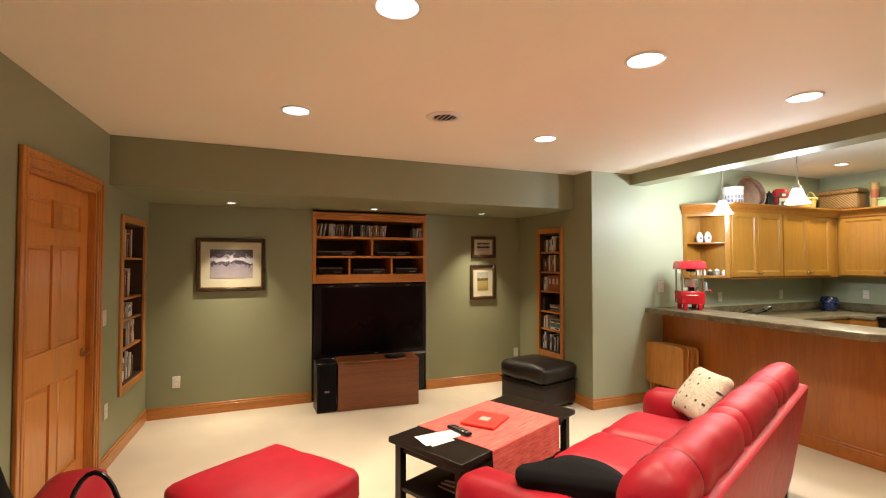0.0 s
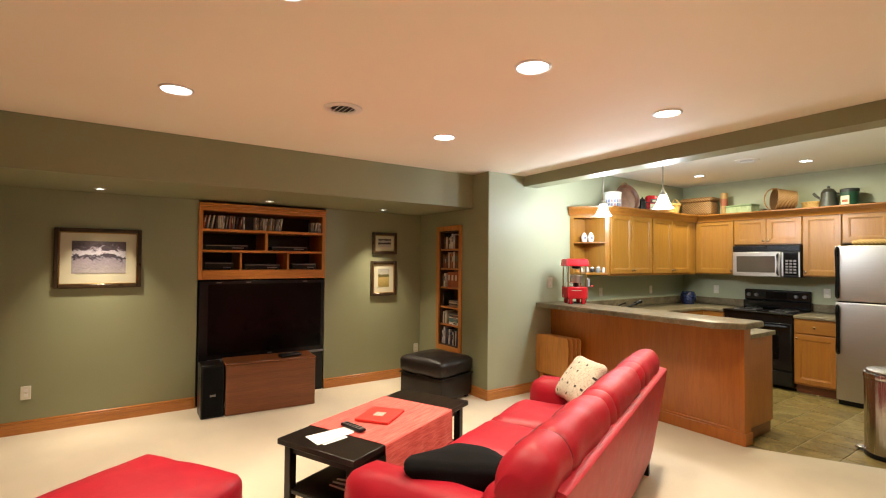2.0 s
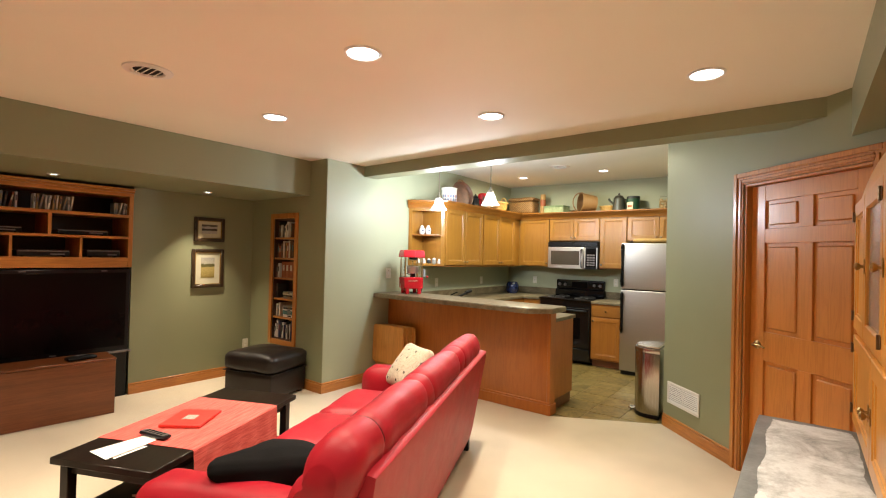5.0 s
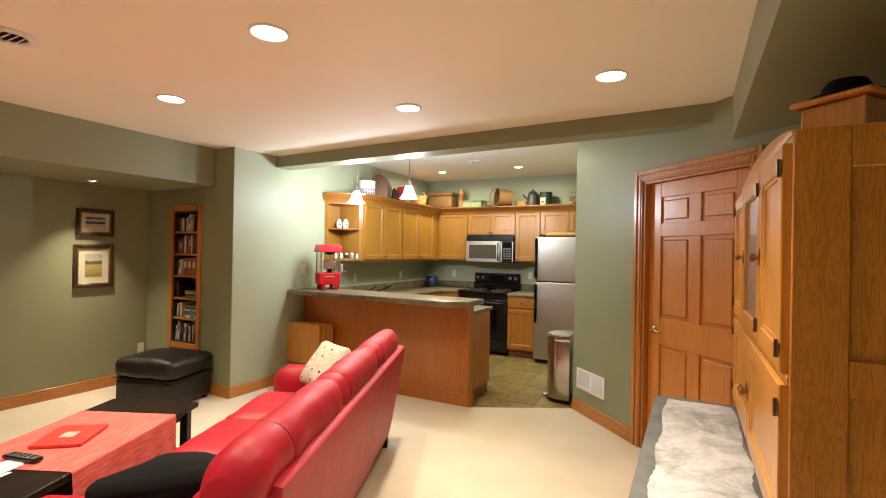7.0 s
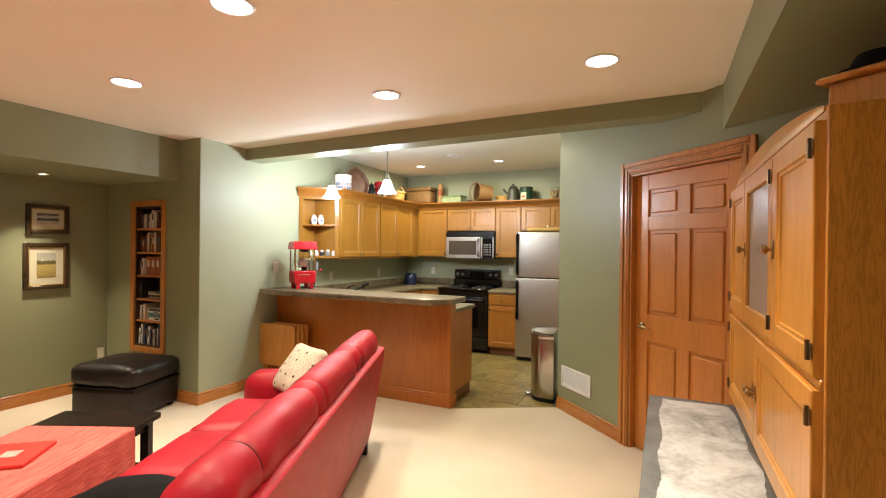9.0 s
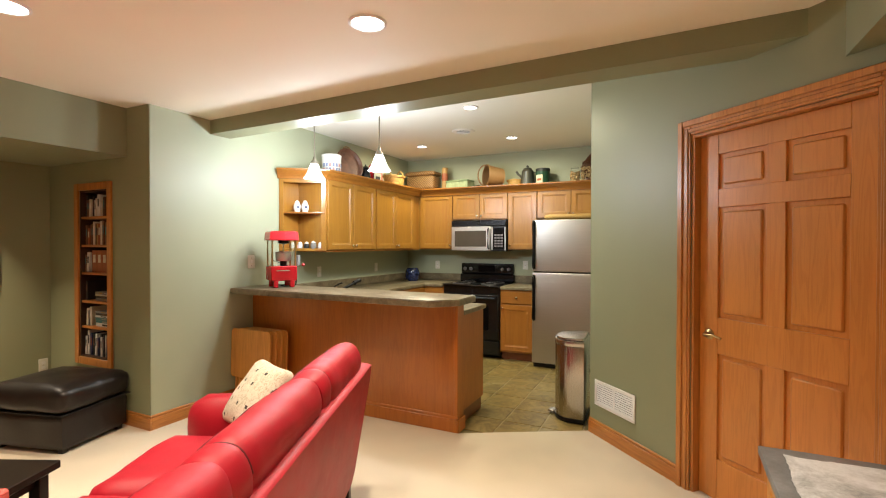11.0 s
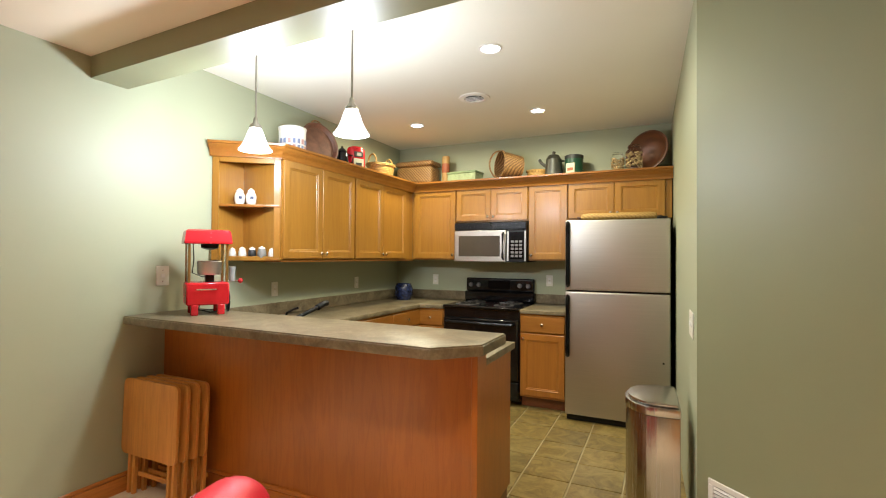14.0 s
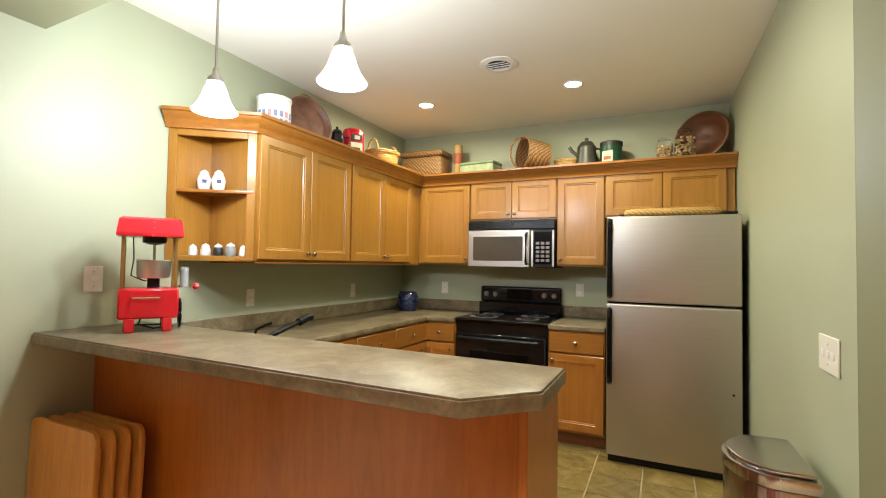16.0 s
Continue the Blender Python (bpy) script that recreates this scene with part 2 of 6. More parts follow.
f1_, f2_ = link_noise(nt_, v_, 7, 6, 0.7, 0.8), link_noise(nt_, v_, 60, 5, 0.7)
nt_.links.new(mix_col(nt_, 0.6, ramp(nt_, f1_, [(0.3, (0.10, 0.073, 0.038)), (0.5, (0.185, 0.145, 0.084)), (0.7, (0.29, 0.235, 0.145))]),
                      ramp(nt_, f2_, [(0.3, (0.6, 0.6, 0.6)), (0.6, (1, 1, 1))]), "MULTIPLY"), b_.inputs["Base Color"])
b_.inputs["Roughness"].default_value = 0.37
bump(nt_, b_, f2_, 0.04, 0.001)
ZINC, nt_, b_ = node_mat("worn_zinc_top")
v_ = coords(nt_)
f1_, f2_ = link_noise(nt_, v_, 4.5, 9, 0.72, 0.5), link_noise(nt_, v_, 40, 5, 0.7)
nt_.links.new(mix_col(nt_, 0.5, ramp(nt_, f1_, [(0.36, (0.20, 0.215, 0.225)), (0.46, (0.40, 0.425, 0.445)), (0.58, (0.62, 0.655, 0.68))]),
                      ramp(nt_, f2_, [(0.3, (0.6, 0.6, 0.6)), (0.6, (1, 1, 1))]), "MULTIPLY"), b_.inputs["Base Color"])
b_.inputs["Roughness"].default_value = 0.42
EDGEZ = surface("bare_grey_zinc", (0.20, 0.215, 0.225), 0.45, 0.3, 6, 70, 0.05, metal=0.3)
TILE, nt_, b_ = node_mat("slate_tile")
info_ = nt_.nodes.new("ShaderNodeObjectInfo")
v_ = coords(nt_)
ad_ = nt_.nodes.new("ShaderNodeVectorMath")
nt_.links.new(v_, ad_.inputs[0])
sc_ = nt_.nodes.new("ShaderNodeVectorMath")
sc_.operation = "SCALE"
sc_.inputs["Scale"].default_value = 30
nt_.links.new(info_.outputs["Random"], sc_.inputs[0])
nt_.links.new(sc_.outputs[0], ad_.inputs[1])
f1_, f2_ = link_noise(nt_, ad_.outputs[0], 7, 8, 0.7, 1.2), link_noise(nt_, ad_.outputs[0], 45, 5, 0.7)
c_ = ramp(nt_, f1_, [(0.3, (0.105, 0.066, 0.017)), (0.5, (0.23, 0.16, 0.048)), (0.7, (0.36, 0.265, 0.10))])
c_ = mix_col(nt_, 1.0, c_, ramp(nt_, info_.outputs["Random"], [(0, (0.78, 0.8, 0.8)), (1, (1, 1, 0.95))]), "MULTIPLY")
nt_.links.new(c_, b_.inputs["Base Color"])
b_.inputs["Roughness"].default_value = 0.38
bump(nt_, b_, f1_, 0.3, 0.004)
GROUT = surface("sand_grout", (0.42, 0.35, 0.21), 0.9, 0.12, 6, 120, 0.2)
RUNNER, nt_, b_ = node_mat("coral_runner")
v_ = coords(nt_, (3, 40, 40))
f1_ = link_noise(nt_, v_, 2.0, 6, 0.7, 0.5)
nt_.links.new(ramp(nt_, f1_, [(0.3, (0.38, 0.032, 0.026)), (0.52, (0.62, 0.10, 0.08)), (0.75, (0.72, 0.20, 0.16))]), b_.inputs["Base Color"])
b_.inputs["Roughness"].default_value = 0.8
bump(nt_, b_, f1_, 0.8, 0.004)
PILLOW, nt_, b_ = node_mat("cream_print_cloth")
v_ = coords(nt_)
vo_ = nt_.nodes.new("ShaderNodeTexVoronoi")
vo_.distance, vo_.voronoi_dimensions = "CHEBYCHEV", "2D"
vo_.inputs["Scale"].default_value = 17
ro_ = nt_.nodes.new("ShaderNodeVectorRotate")
ro_.rotation_type = "X_AXIS"
ro_.inputs["Angle"].default_value = radians(90)
nt_.links.new(v_, ro_.inputs["Vector"])
nt_.links.new(ro_.outputs[0], vo_.inputs["Vector"])
f2_ = link_noise(nt_, v_, 30, 5, 0.7, 1.5)
c_ = ramp(nt_, vo_.outputs["Distance"], [(0.13, (0.03, 0.025, 0.02)), (0.155, (0.57, 0.53, 0.42))])
c_ = mix_col(nt_, ramp(nt_, vo_.outputs["Color"], [(0.40, (1, 1, 1)), (0.43, (0, 0, 0))]), (0.56, 0.52, 0.41), c_)
c_ = mix_col(nt_, 1.0, c_, ramp(nt_, f2_, [(0.455, (1, 1, 1)), (0.485, (0.42, 0.37, 0.28)), (0.515, (1, 1, 1))]), "MULTIPLY")
nt_.links.new(c_, b_.inputs["Base Color"])
b_.inputs["Roughness"].default_value = 0.85
bump(nt_, b_, f2_, 0.3, 0.003)


def print_mat(name, bands, ragged):
    """A faded landscape print: ground, horizon, sky and foliage as soft ragged bands."""
    m, nt, b = node_mat(name)
    g = coords(nt, (1, 1, 1), "Generated")
    sep = nt.nodes.new("ShaderNodeSeparateXYZ")
    nt.links.new(g, sep.inputs[0])
    f = link_noise(nt, coords(nt, (1, 1, 1.6)), 10, 6, 0.65, 1.2)
    mad = nt.nodes.new("ShaderNodeMath")
    mad.operation = "MULTIPLY_ADD"
    mad.inputs[1].default_value = ragged
    nt.links.new(f, mad.inputs[0])
    nt.links.new(sep.outputs[2], mad.inputs[2])
    sub = nt.nodes.new("ShaderNodeMath")
    sub.operation = "SUBTRACT"
    sub.inputs[1].default_value = ragged * 0.5
    nt.links.new(mad.outputs[0], sub.inputs[0])
    f2 = link_noise(nt, coords(nt, (1, 1, 2.5)), 60, 5, 0.7)
    col = mix_col(nt, 0.7, ramp(nt, sub.outputs[0], bands), ramp(nt, f2, [(0.35, (0.5, 0.5, 0.5)), (0.6, (1, 1, 1))]), "MULTIPLY")
    nt.links.new(col, b.inputs["Base Color"])
    b.inputs["Roughness"].default_value = 0.25
    return m


PRINT_A = print_mat("violet_grey_print", [(0.0, (0.40, 0.36, 0.36)), (0.42, (0.30, 0.27, 0.32)), (0.47, (0.06, 0.05, 0.07)), (0.55, (0.09, 0.08, 0.10)), (0.58, (0.60, 0.58, 0.64)), (0.74, (0.55, 0.52, 0.60)), (0.80, (0.09, 0.07, 0.09)), (1.0, (0.14, 0.12, 0.13))], 0.85)
PRINT_B = print_mat("straw_print", [(0.0, (0.30, 0.23, 0.07)), (0.5, (0.46, 0.36, 0.13)), (0.55, (0.12, 0.11, 0.04)), (0.66, (0.15, 0.14, 0.06)), (0.70, (0.50, 0.48, 0.38)), (1.0, (0.42, 0.41, 0.36))], 0.3)
PRINT_C = print_mat("pale_print", [(0.0, (0.55, 0.53, 0.48)), (0.3, (0.50, 0.48, 0.43)), (0.36, (0.05, 0.045, 0.045)), (0.55, (0.10, 0.09, 0.09)), (0.6, (0.5, 0.5, 0.5)), (0.78, (0.45, 0.45, 0.44)), (0.84, (0.10, 0.09, 0.08)), (1.0, (0.14, 0.12, 0.1))], 0.35)
MATB = surface("cream_mat", (0.54, 0.515, 0.37), 0.6, 0.03, 6, 120, 0.02)
FRAMEW = surface("dark_gilt_frame", (0.045, 0.026, 0.012), 0.3, 0.3, 10, 60, 0.1)
GILT = surface("gilt_lip", (0.32, 0.19, 0.05), 0.35, 0.2, metal=0.6)


# ---- mesh helpers ----
def merge(bm, tmp):
    me = bpy.data.meshes.new("tmp")
    tmp.to_mesh(me)
    tmp.free()
    bm.from_mesh(me)
    bpy.data.meshes.remove(me)
    return bm


def box(x0, x1, y0, y1, z0, z1, bev=0.0, bm=None, seg=1):
    t = bmesh.new()
    bmesh.ops.create_cube(t, size=1)
    for v in t.verts:
        v.co = Vector(((x0 + x1) / 2 + v.co.x * (x1 - x0), (y0 + y1) / 2 + v.co.y * (y1 - y0), (z0 + z1) / 2 + v.co.z * (z1 - z0)))
    if bev:
        bev = min(bev, 0.45 * min(abs(x1 - x0), abs(y1 - y0), abs(z1 - z0)))
        bmesh.ops.bevel(t, geom=t.edges[:], offset=bev, segments=seg, affect="EDGES", profile=0.6)
    return merge(bm if bm is not None else bmesh.new(), t)


def rbox(x0, x1, y0, y1, z0, z1, r, puff=(0, 0, 0), n=9, bm=None, wrinkle=0.0, seed=0.0):
    """A soft block: rounded edges, swelling faces and slight wrinkles."""
    t = bmesh.new()
    bmesh.ops.create_cube(t, size=2)
    bmesh.ops.subdivide_edges(t, edges=t.edges[:], cuts=n, use_grid_fill=True)
    c = Vector(((x0 + x1) / 2, (y0 + y1) / 2, (z0 + z1) / 2))
    h = Vector(((x1 - x0) / 2, (y1 - y0) / 2, (z1 - z0) / 2))
    r = min(r, min(h) * 0.98)
    for v in t.verts:
        u = v.co.copy()
        p = Vector((u.x * h.x, u.y * h.y, u.z * h.z))
        q = Vector([max(-(h[i] - r), min(h[i] - r, p[i])) for i in range(3)])
        d = p - q
        if d.length > 1e-6:
            p = q + d.normalized() * min(r, max(abs(d.x), abs(d.y), abs(d.z)) if (abs(d.x) > 1e-6) + (abs(d.y) > 1e-6) + (abs(d.z) > 1e-6) == 1 else r)
        for i in range(3):
            j, k = (i + 1) % 3, (i + 2) % 3
            p[i] += puff[i] * u[i] * (1 - u[j] ** 2) * (1 - u[k] ** 2)
        if wrinkle:
            p += p.normalized() * wrinkle * noise.noise(Vector((p.x * 7 + seed, p.y * 7, p.z * 7)))
        v.co = c + p
    return merge(bm if bm is not None else bmesh.new(), t)


def lathe(profile, seg=24, center=(0, 0, 0), bm=None, m=None):
    """A turned shape from (radius, height) pairs, closed where the radius is nought."""
    t = bmesh.new()
    rings = []
    for r, z in profile:
        if r < 1e-5:
            rings.append([t.verts.new((0, 0, z))])
        else:
            rings.append([t.verts.new((r * math.cos(2 * math.pi * i / seg), r * math.sin(2 * math.pi * i / seg), z)) for i in range(seg)])
    for a, b in zip(rings, rings[1:]):
        for i in range(seg):
            q = [a[i % len(a)], a[(i + 1) % len(a)], b[(i + 1) % len(b)], b[i % len(b)]]
            u = []
            for w in q:
                if w not in u:
                    u.append(w)
            if len(u) > 2:
                t.faces.new(u)
    bmesh.ops.recalc_face_normals(t, faces=t.faces[:])
    if m is not None:
        t.transform(m)
    t.transform(Matrix.Translation(center))
    return merge(bm if bm is not None else bmesh.new(), t)


def tube(points, r, seg=8, bm=None):
    """A round bar along a line of points."""
    t = bmesh.new()
    pts = [Vector(p) for p in points]
    rings = []
    for i, p in enumerate(pts):
        d = (pts[min(i + 1, len(pts) - 1)] - pts[max(i - 1, 0)]).normalized()
        q = d.to_track_quat("Z", "Y").to_matrix()
        rings.append([t.verts.new(p + q @ Vector((r * math.cos(2 * math.pi * k / seg), r * math.sin(2 * math.pi * k / seg), 0))) for k in range(seg)])
    for a, b in zip(rings, rings[1:]):
        for k in range(seg):
            t.faces.new([a[k], a[(k + 1) % seg], b[(k + 1) % seg], b[k]])
    t.faces.new(rings[0][::-1])
    t.faces.new(rings[-1])
    bmesh.ops.recalc_face_normals(t, faces=t.faces[:])
    return merge(bm if bm is not None else bmesh.new(), t)


def prism(poly, z0, z1, bev=0.0, bm=None, seg=2):
    """An upright slab over a plan outline."""
    t = bmesh.new()
    lo = [t.verts.new((x, y, z0)) for x, y in poly]
    hi = [t.verts.new((x, y, z1)) for x, y in poly]
    n = len(poly)
    t.faces.new(lo[::-1])
    t.faces.new(hi)
    for i in range(n):
        t.faces.new([lo[i], lo[(i + 1) % n], hi[(i + 1) % n], hi[i]])
    bmesh.ops.recalc_face_normals(t, faces=t.faces[:])
    if bev:
        bmesh.ops.bevel(t, geom=t.edges[:], offset=bev, segments=seg, affect="EDGES", profile=0.6)
    return merge(bm if bm is not None else bmesh.new(), t)


def mesh_of(name, bm, material):
    me = bpy.data.meshes.new(name)
    bm.to_mesh(me)
    bm.free()
    me.materials.append(material)
    for p in me.polygons:
        p.use_smooth = True
    me.set_sharp_from_angle(angle=radians(38))
    return me


def part(name, bm, material, parent, label="", m=None):
    ob = new(name, mesh_of(name, bm, material))
    ob.parent = parent
    if m is not None:
        ob.matrix_basis = m
    if label:
        ob["label"] = label
    return ob


def thing(name, m, label, category, group=""):
    ob = new(name)
    ob.matrix_basis = m
    ob.empty_display_size = 0.1
    return tagged(ob, label, category, group)


def solid(name, bm, material, label, category, m=None, group="", kind=""):
    ob = new(name, mesh_of(name, bm, material))
    if m is not None:
        ob.matrix_basis = m
    return tagged(ob, label, category, group, kind)


def structure(name, bm, material, label, category, m=None):
    return solid(name, bm, material, label, category, m, "", "structure")


def wall_bm(length, height, thick, holes=(), back=None):
    """A wall along x, its face at y = 0, with openings (x0, x1, z0, z1); back: how deep an opening goes before it is closed."""
    xs = sorted({0, length, *[v for h in holes for v in h[:2]]})
    zs = sorted({0, height, *[v for h in holes for v in h[2:4]]})
    bm = bmesh.new()
    for a, b in zip(xs, xs[1:]):
        for c, d in zip(zs, zs[1:]):
            if not any(h[0] < (a + b) / 2 < h[1] and h[2] < (c + d) / 2 < h[3] for h in holes):
                box(a, b, 0, thick, c, d, 0, bm)
    bmesh.ops.remove_doubles(bm, verts=bm.verts[:], dist=1e-5)
    return bm


# ---- large structure ----
XT, YL, YR, XK, YB, XR, XE = -5.714, -0.92, 3.30, -4.30, 7.23, -1.27, 0.60
CEIL_Z, KCEIL_Z = 2.50, 2.68
EAST = pose(XR - 0.065, YB, 0, 0, 0, -88.5)
SOUTH = pose(XE, -1.318, 0, 0, 0, 176.4)
structure("wall_television", wall_bm(YR - YL, CEIL_Z, 0.60, [(1.56, 2.90, 0, 2.12)]), WALL, "sage green painted wall around the television niche", "wall", pose(XT, YL, 0, 0, 0, 90))
structure("wall_niche_back", box(XT - 0.66, XT - 0.60, 0.5, 2.1, 0, 2.2), WALL, "sage painted back of the television niche", "wall")
structure("wall_south", wall_bm(6.33, CEIL_Z, 0.30, [(3.963, 4.945, 0, 2.035), (5.531, 6.152, 0.52, 1.87)]), WALL, "sage green painted wall with a door and a recessed bookcase", "wall", SOUTH)
structure("wall_return", wall_bm(XK - XT - 0.004, CEIL_Z, 0.40, [(0.474, 0.884, 0.48, 1.88)]), WALL, "sage green return wall with a recessed bookcase", "wall", pose(XT, YR, 0))
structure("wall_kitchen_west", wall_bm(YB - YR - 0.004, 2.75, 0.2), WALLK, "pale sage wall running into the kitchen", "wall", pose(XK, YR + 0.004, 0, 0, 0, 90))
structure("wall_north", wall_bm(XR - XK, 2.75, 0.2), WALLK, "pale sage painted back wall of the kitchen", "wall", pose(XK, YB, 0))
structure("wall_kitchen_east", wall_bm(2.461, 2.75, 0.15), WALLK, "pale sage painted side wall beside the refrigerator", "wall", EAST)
structure("wall_diagonal", wall_bm(2.645, 2.75, 0.15, [(0.930, 1.840, 0, 2.065)]), WALL, "sage painted diagonal wall with a panelled door", "wall", pose(XR, 4.77, 0, 0, 0, -45))
structure("wall_east", wall_bm(4.25, CEIL_Z, 0.15), WALL, "sage painted wall behind the antique cabinet", "wall", pose(XE, 2.90, 0, 0, 0, -90))
structure("ceiling", box(XT - 0.7, XE + 0.2, -1.7, 3.84, CEIL_Z, CEIL_Z + 0.1), CEIL, "smooth off-white ceiling of the sitting room", "ceiling")
structure("ceiling_kitchen", box(XK - 0.2, -0.2, 3.86, YB + 0.2, KCEIL_Z, KCEIL_Z + 0.1), CEILK, "smooth off-white ceiling of the kitchen", "ceiling")
structure("beam", prism([(XK, 3.83), (-0.17, 3.67), (-0.38, 3.88), (XK, 4.03)], 2.38, 2.75), WALL, "sage painted dropped beam between sitting room and kitchen", "beam")
structure("soffit_television", box(XT, -4.58, YL - 0.12, YR, 2.12, CEIL_Z), WALL, "sage painted soffit above the television wall", "soffit")
structure("soffit_east", prism([(-0.064, -1.35), (XE, -1.35), (XE, 2.9), (-0.064, 3.564)], 2.227, CEIL_Z), WALL, "sage painted soffit above the antique cabinet", "soffit")
structure("floor", prism([(XT - 0.6, -1.65), (XE + 0.1, -1.65), (XE + 0.1, 3.1), (XR, 4.77), (-2.165, 4.275), (-2.6, 4.40), (XK, 4.40), (XK, 3.5), (XT - 0.6, 3.5)], -0.05, 0.006), CARPET, "cream wall-to-wall cut pile carpet", "carpet")
kfloor = structure("floor_kitchen", box(XK, 0.0, 4.0, YB + 0.1, -0.06, -0.008), GROUT, "sandy grout bed under slate tiles", "floor")


def baseboard(length, m, name="baseboard"):
    bm = box(0, length, -0.016, 0, 0, 0.095, 0.003)
    box(0, length, -0.011, 0, 0.095, 0.118, 0.006, bm)
    return structure(name, bm, OAKX, "honey oak baseboard", "baseboard", m)


baseboard(1.56, pose(XT, YL, 0, 0, 0, 90))
baseboard(YR - 1.98, pose(XT, 1.98, 0, 0, 0, 90))
baseboard(1.30, SOUTH @ pose(5.03, 0, 0))
baseboard(3.878, SOUTH)
baseboard(XK - XT + 0.016, pose(XT, YR, 0))
baseboard(0.959, pose(XK, YR, 0, 0, 0, 90))
baseboard(0.845, pose(XR, 4.77, 0, 0, 0, -45))
baseboard(0.695, pose(XR + 1.928 * 0.7071, 4.77 - 1.928 * 0.7071, 0, 0, 0, -45))


def lever(parent, m):
    h = part("handle", lathe([(0, 0), (0.03, 0), (0.03, 0.006), (0.012, 0.012), (0.012, 0.04), (0, 0.04)], 20, m=Matrix.Rotation(radians(90), 4, "X")), BRASS, parent, "brass lever handle", m)
    part("lever", tube([(0, -0.04, 0), (0.02, -0.05, 0.004), (0.06, -0.05, 0.008), (0.11, -0.046, -0.004)], 0.007), BRASS, h)


def panel_door(name, w, h, m, label, hinge_left=True):
    """A six-panel oak door in its casing; the wall's face is at y = 0."""
    d = tagged(new(name), label, "door", "", "structure")
    d.matrix_basis = m
    bm = bmesh.new()
    cw = 0.085
    for k, (a, b, q) in enumerate(((0, cw, 0.014), (0.012, 0.035, 0.021), (0.05, cw, 0.024))):
        box(-b, -a, -q, 0, 0, h + b, 0.004, bm)
        box(w + a, w + b, -q, 0, 0, h + b, 0.004, bm)
        box(-a, w + a, -q, 0, h + a, h + b, 0.004, bm)
    part("casing", bm, OAK, d, "moulded oak casing")
    bm = box(0.0, 0.018, 0, 0.14, 0, h, 0.002)
    box(w - 0.018, w, 0, 0.14, 0, h, 0.002, bm)
    box(0.018, w - 0.018, 0, 0.14, h - 0.018, h, 0.002, bm)
    part("jamb", bm, OAK, d)
    a, b, y0, y1 = 0.02, w - 0.02, 0.045, 0.085
    st, ms = 0.115, 0.095
    mid = (a + b) / 2
    rows = [(0.24, 0.83), (1.03, 1.64), (1.74, h - 0.13)]
    bm = bmesh.new()
    box(a, a + st, y0, y1, 0.012, h - 0.02, 0.002, bm)
    box(b - st, b, y0, y1, 0.012, h - 0.02, 0.002, bm)
    zz = 0.012
    for lo, hi in rows + [(h - 0.02, None)]:
        box(a + st, b - st, y0, y1, zz, lo, 0.002, bm)
        zz = hi
    for lo, hi in rows:
        box(mid - ms / 2, mid + ms / 2, y0, y1, lo, hi, 0.002, bm)
    leaf = part("leaf", bm, DOORW, d, "six-panel oak door leaf, closed")
    for lo, hi in rows:
        for xa, xb in ((a + st, mid - ms / 2), (mid + ms / 2, b - st)):
            t = box(xa, xb, y0 + 0.014, y1 - 0.005, lo, hi)
            box(xa + 0.025, xb - 0.025, y0 + 0.003, y0 + 0.02, lo + 0.025, hi - 0.025, 0.010, t)
            part("panel", t, DOORW, leaf)
    for z in (0.25, h / 2, h - 0.22):
        hx = 0.016 if hinge_left else w - 0.016
        part("hinge", tube([(hx, y0 - 0.006, z - 0.05), (hx, y0 - 0.006, z + 0.05)], 0.007), BRASS, d, "brass hinge")
    lever(d, pose((b - 0.065) if hinge_left else (a + 0.065), y0, 0.93) @ Matrix.Scale(-1 if hinge_left else 1, 4, (1, 0, 0)))
    return d


panel_door("door_1", 0.91, 2.065, pose(XR + 0.930 * 0.7071, 4.77 - 0.930 * 0.7071, 0, 0, 0, -45), "closed six-panel oak door in a moulded casing", False)
panel_door("door_2", 0.982, 2.035, SOUTH @ pose(3.963, 0, 0), "closed six-panel oak door beside the recessed bookcase", True)


# ---- lights ----
def area(name, m, watts, size, colour, spread=160):
    l = bpy.data.lights.new(name, "AREA")
    l.shape, l.size, l.energy, l.color, l.spread = "DISK", size, watts, colour, radians(spread)
    ob = new(name, l)
    ob.matrix_basis = m
    return ob


def can_light(x, y, z, r, glow, watts, colour, label, spread=106):
    c = thing("recessed_light", pose(x, y, z), label, "light", "recessed ceiling lights")
    part("trim", lathe([(r, -0.001), (r + 0.013, -0.001), (r + 0.013, -0.004), (r, -0.009), (r - 0.004, -0.002), (r, -0.001)], 32), WHITEM, c, "white trim ring")
    part("lens", lathe([(0, -0.006), (r * 0.6, -0.005), (r - 0.003, -0.002)], 32), glow, c, "glowing lamp face")
    area("can_lamp", pose(x, y, z - 0.016), watts, 2 * r * 0.9, colour, spread)


# the last one, at y 0.47, is unseen, added to light the cabinet's side
for x, y in ((-2.03, 0.467), (-2.02, 1.685), (-2.04, 2.93), (-3.40, 2.09), (-3.44, 0.24), (-0.69, 2.90), (-0.69, 1.69), (-0.69, 0.47)):
    can_light(x, y, CEIL_Z, 0.080, GLOW, CAN_W * (1.5 if x < -3 else 1.05 if x < -1 else 0.24 if y > 2 else 0.85), WARM, "lit white recessed ceiling light in the sitting room", 90 if x < -3 else 96 if x < -1 else 78)
for y in (-0.17, 1.25, 2.57):
    can_light(-5.38, y, 2.12, 0.032, GLOW, SOFFIT_W if y != 1.25 else 0.12 * SOFFIT_W, WARM, "small lit recessed light under the soffit", 74)
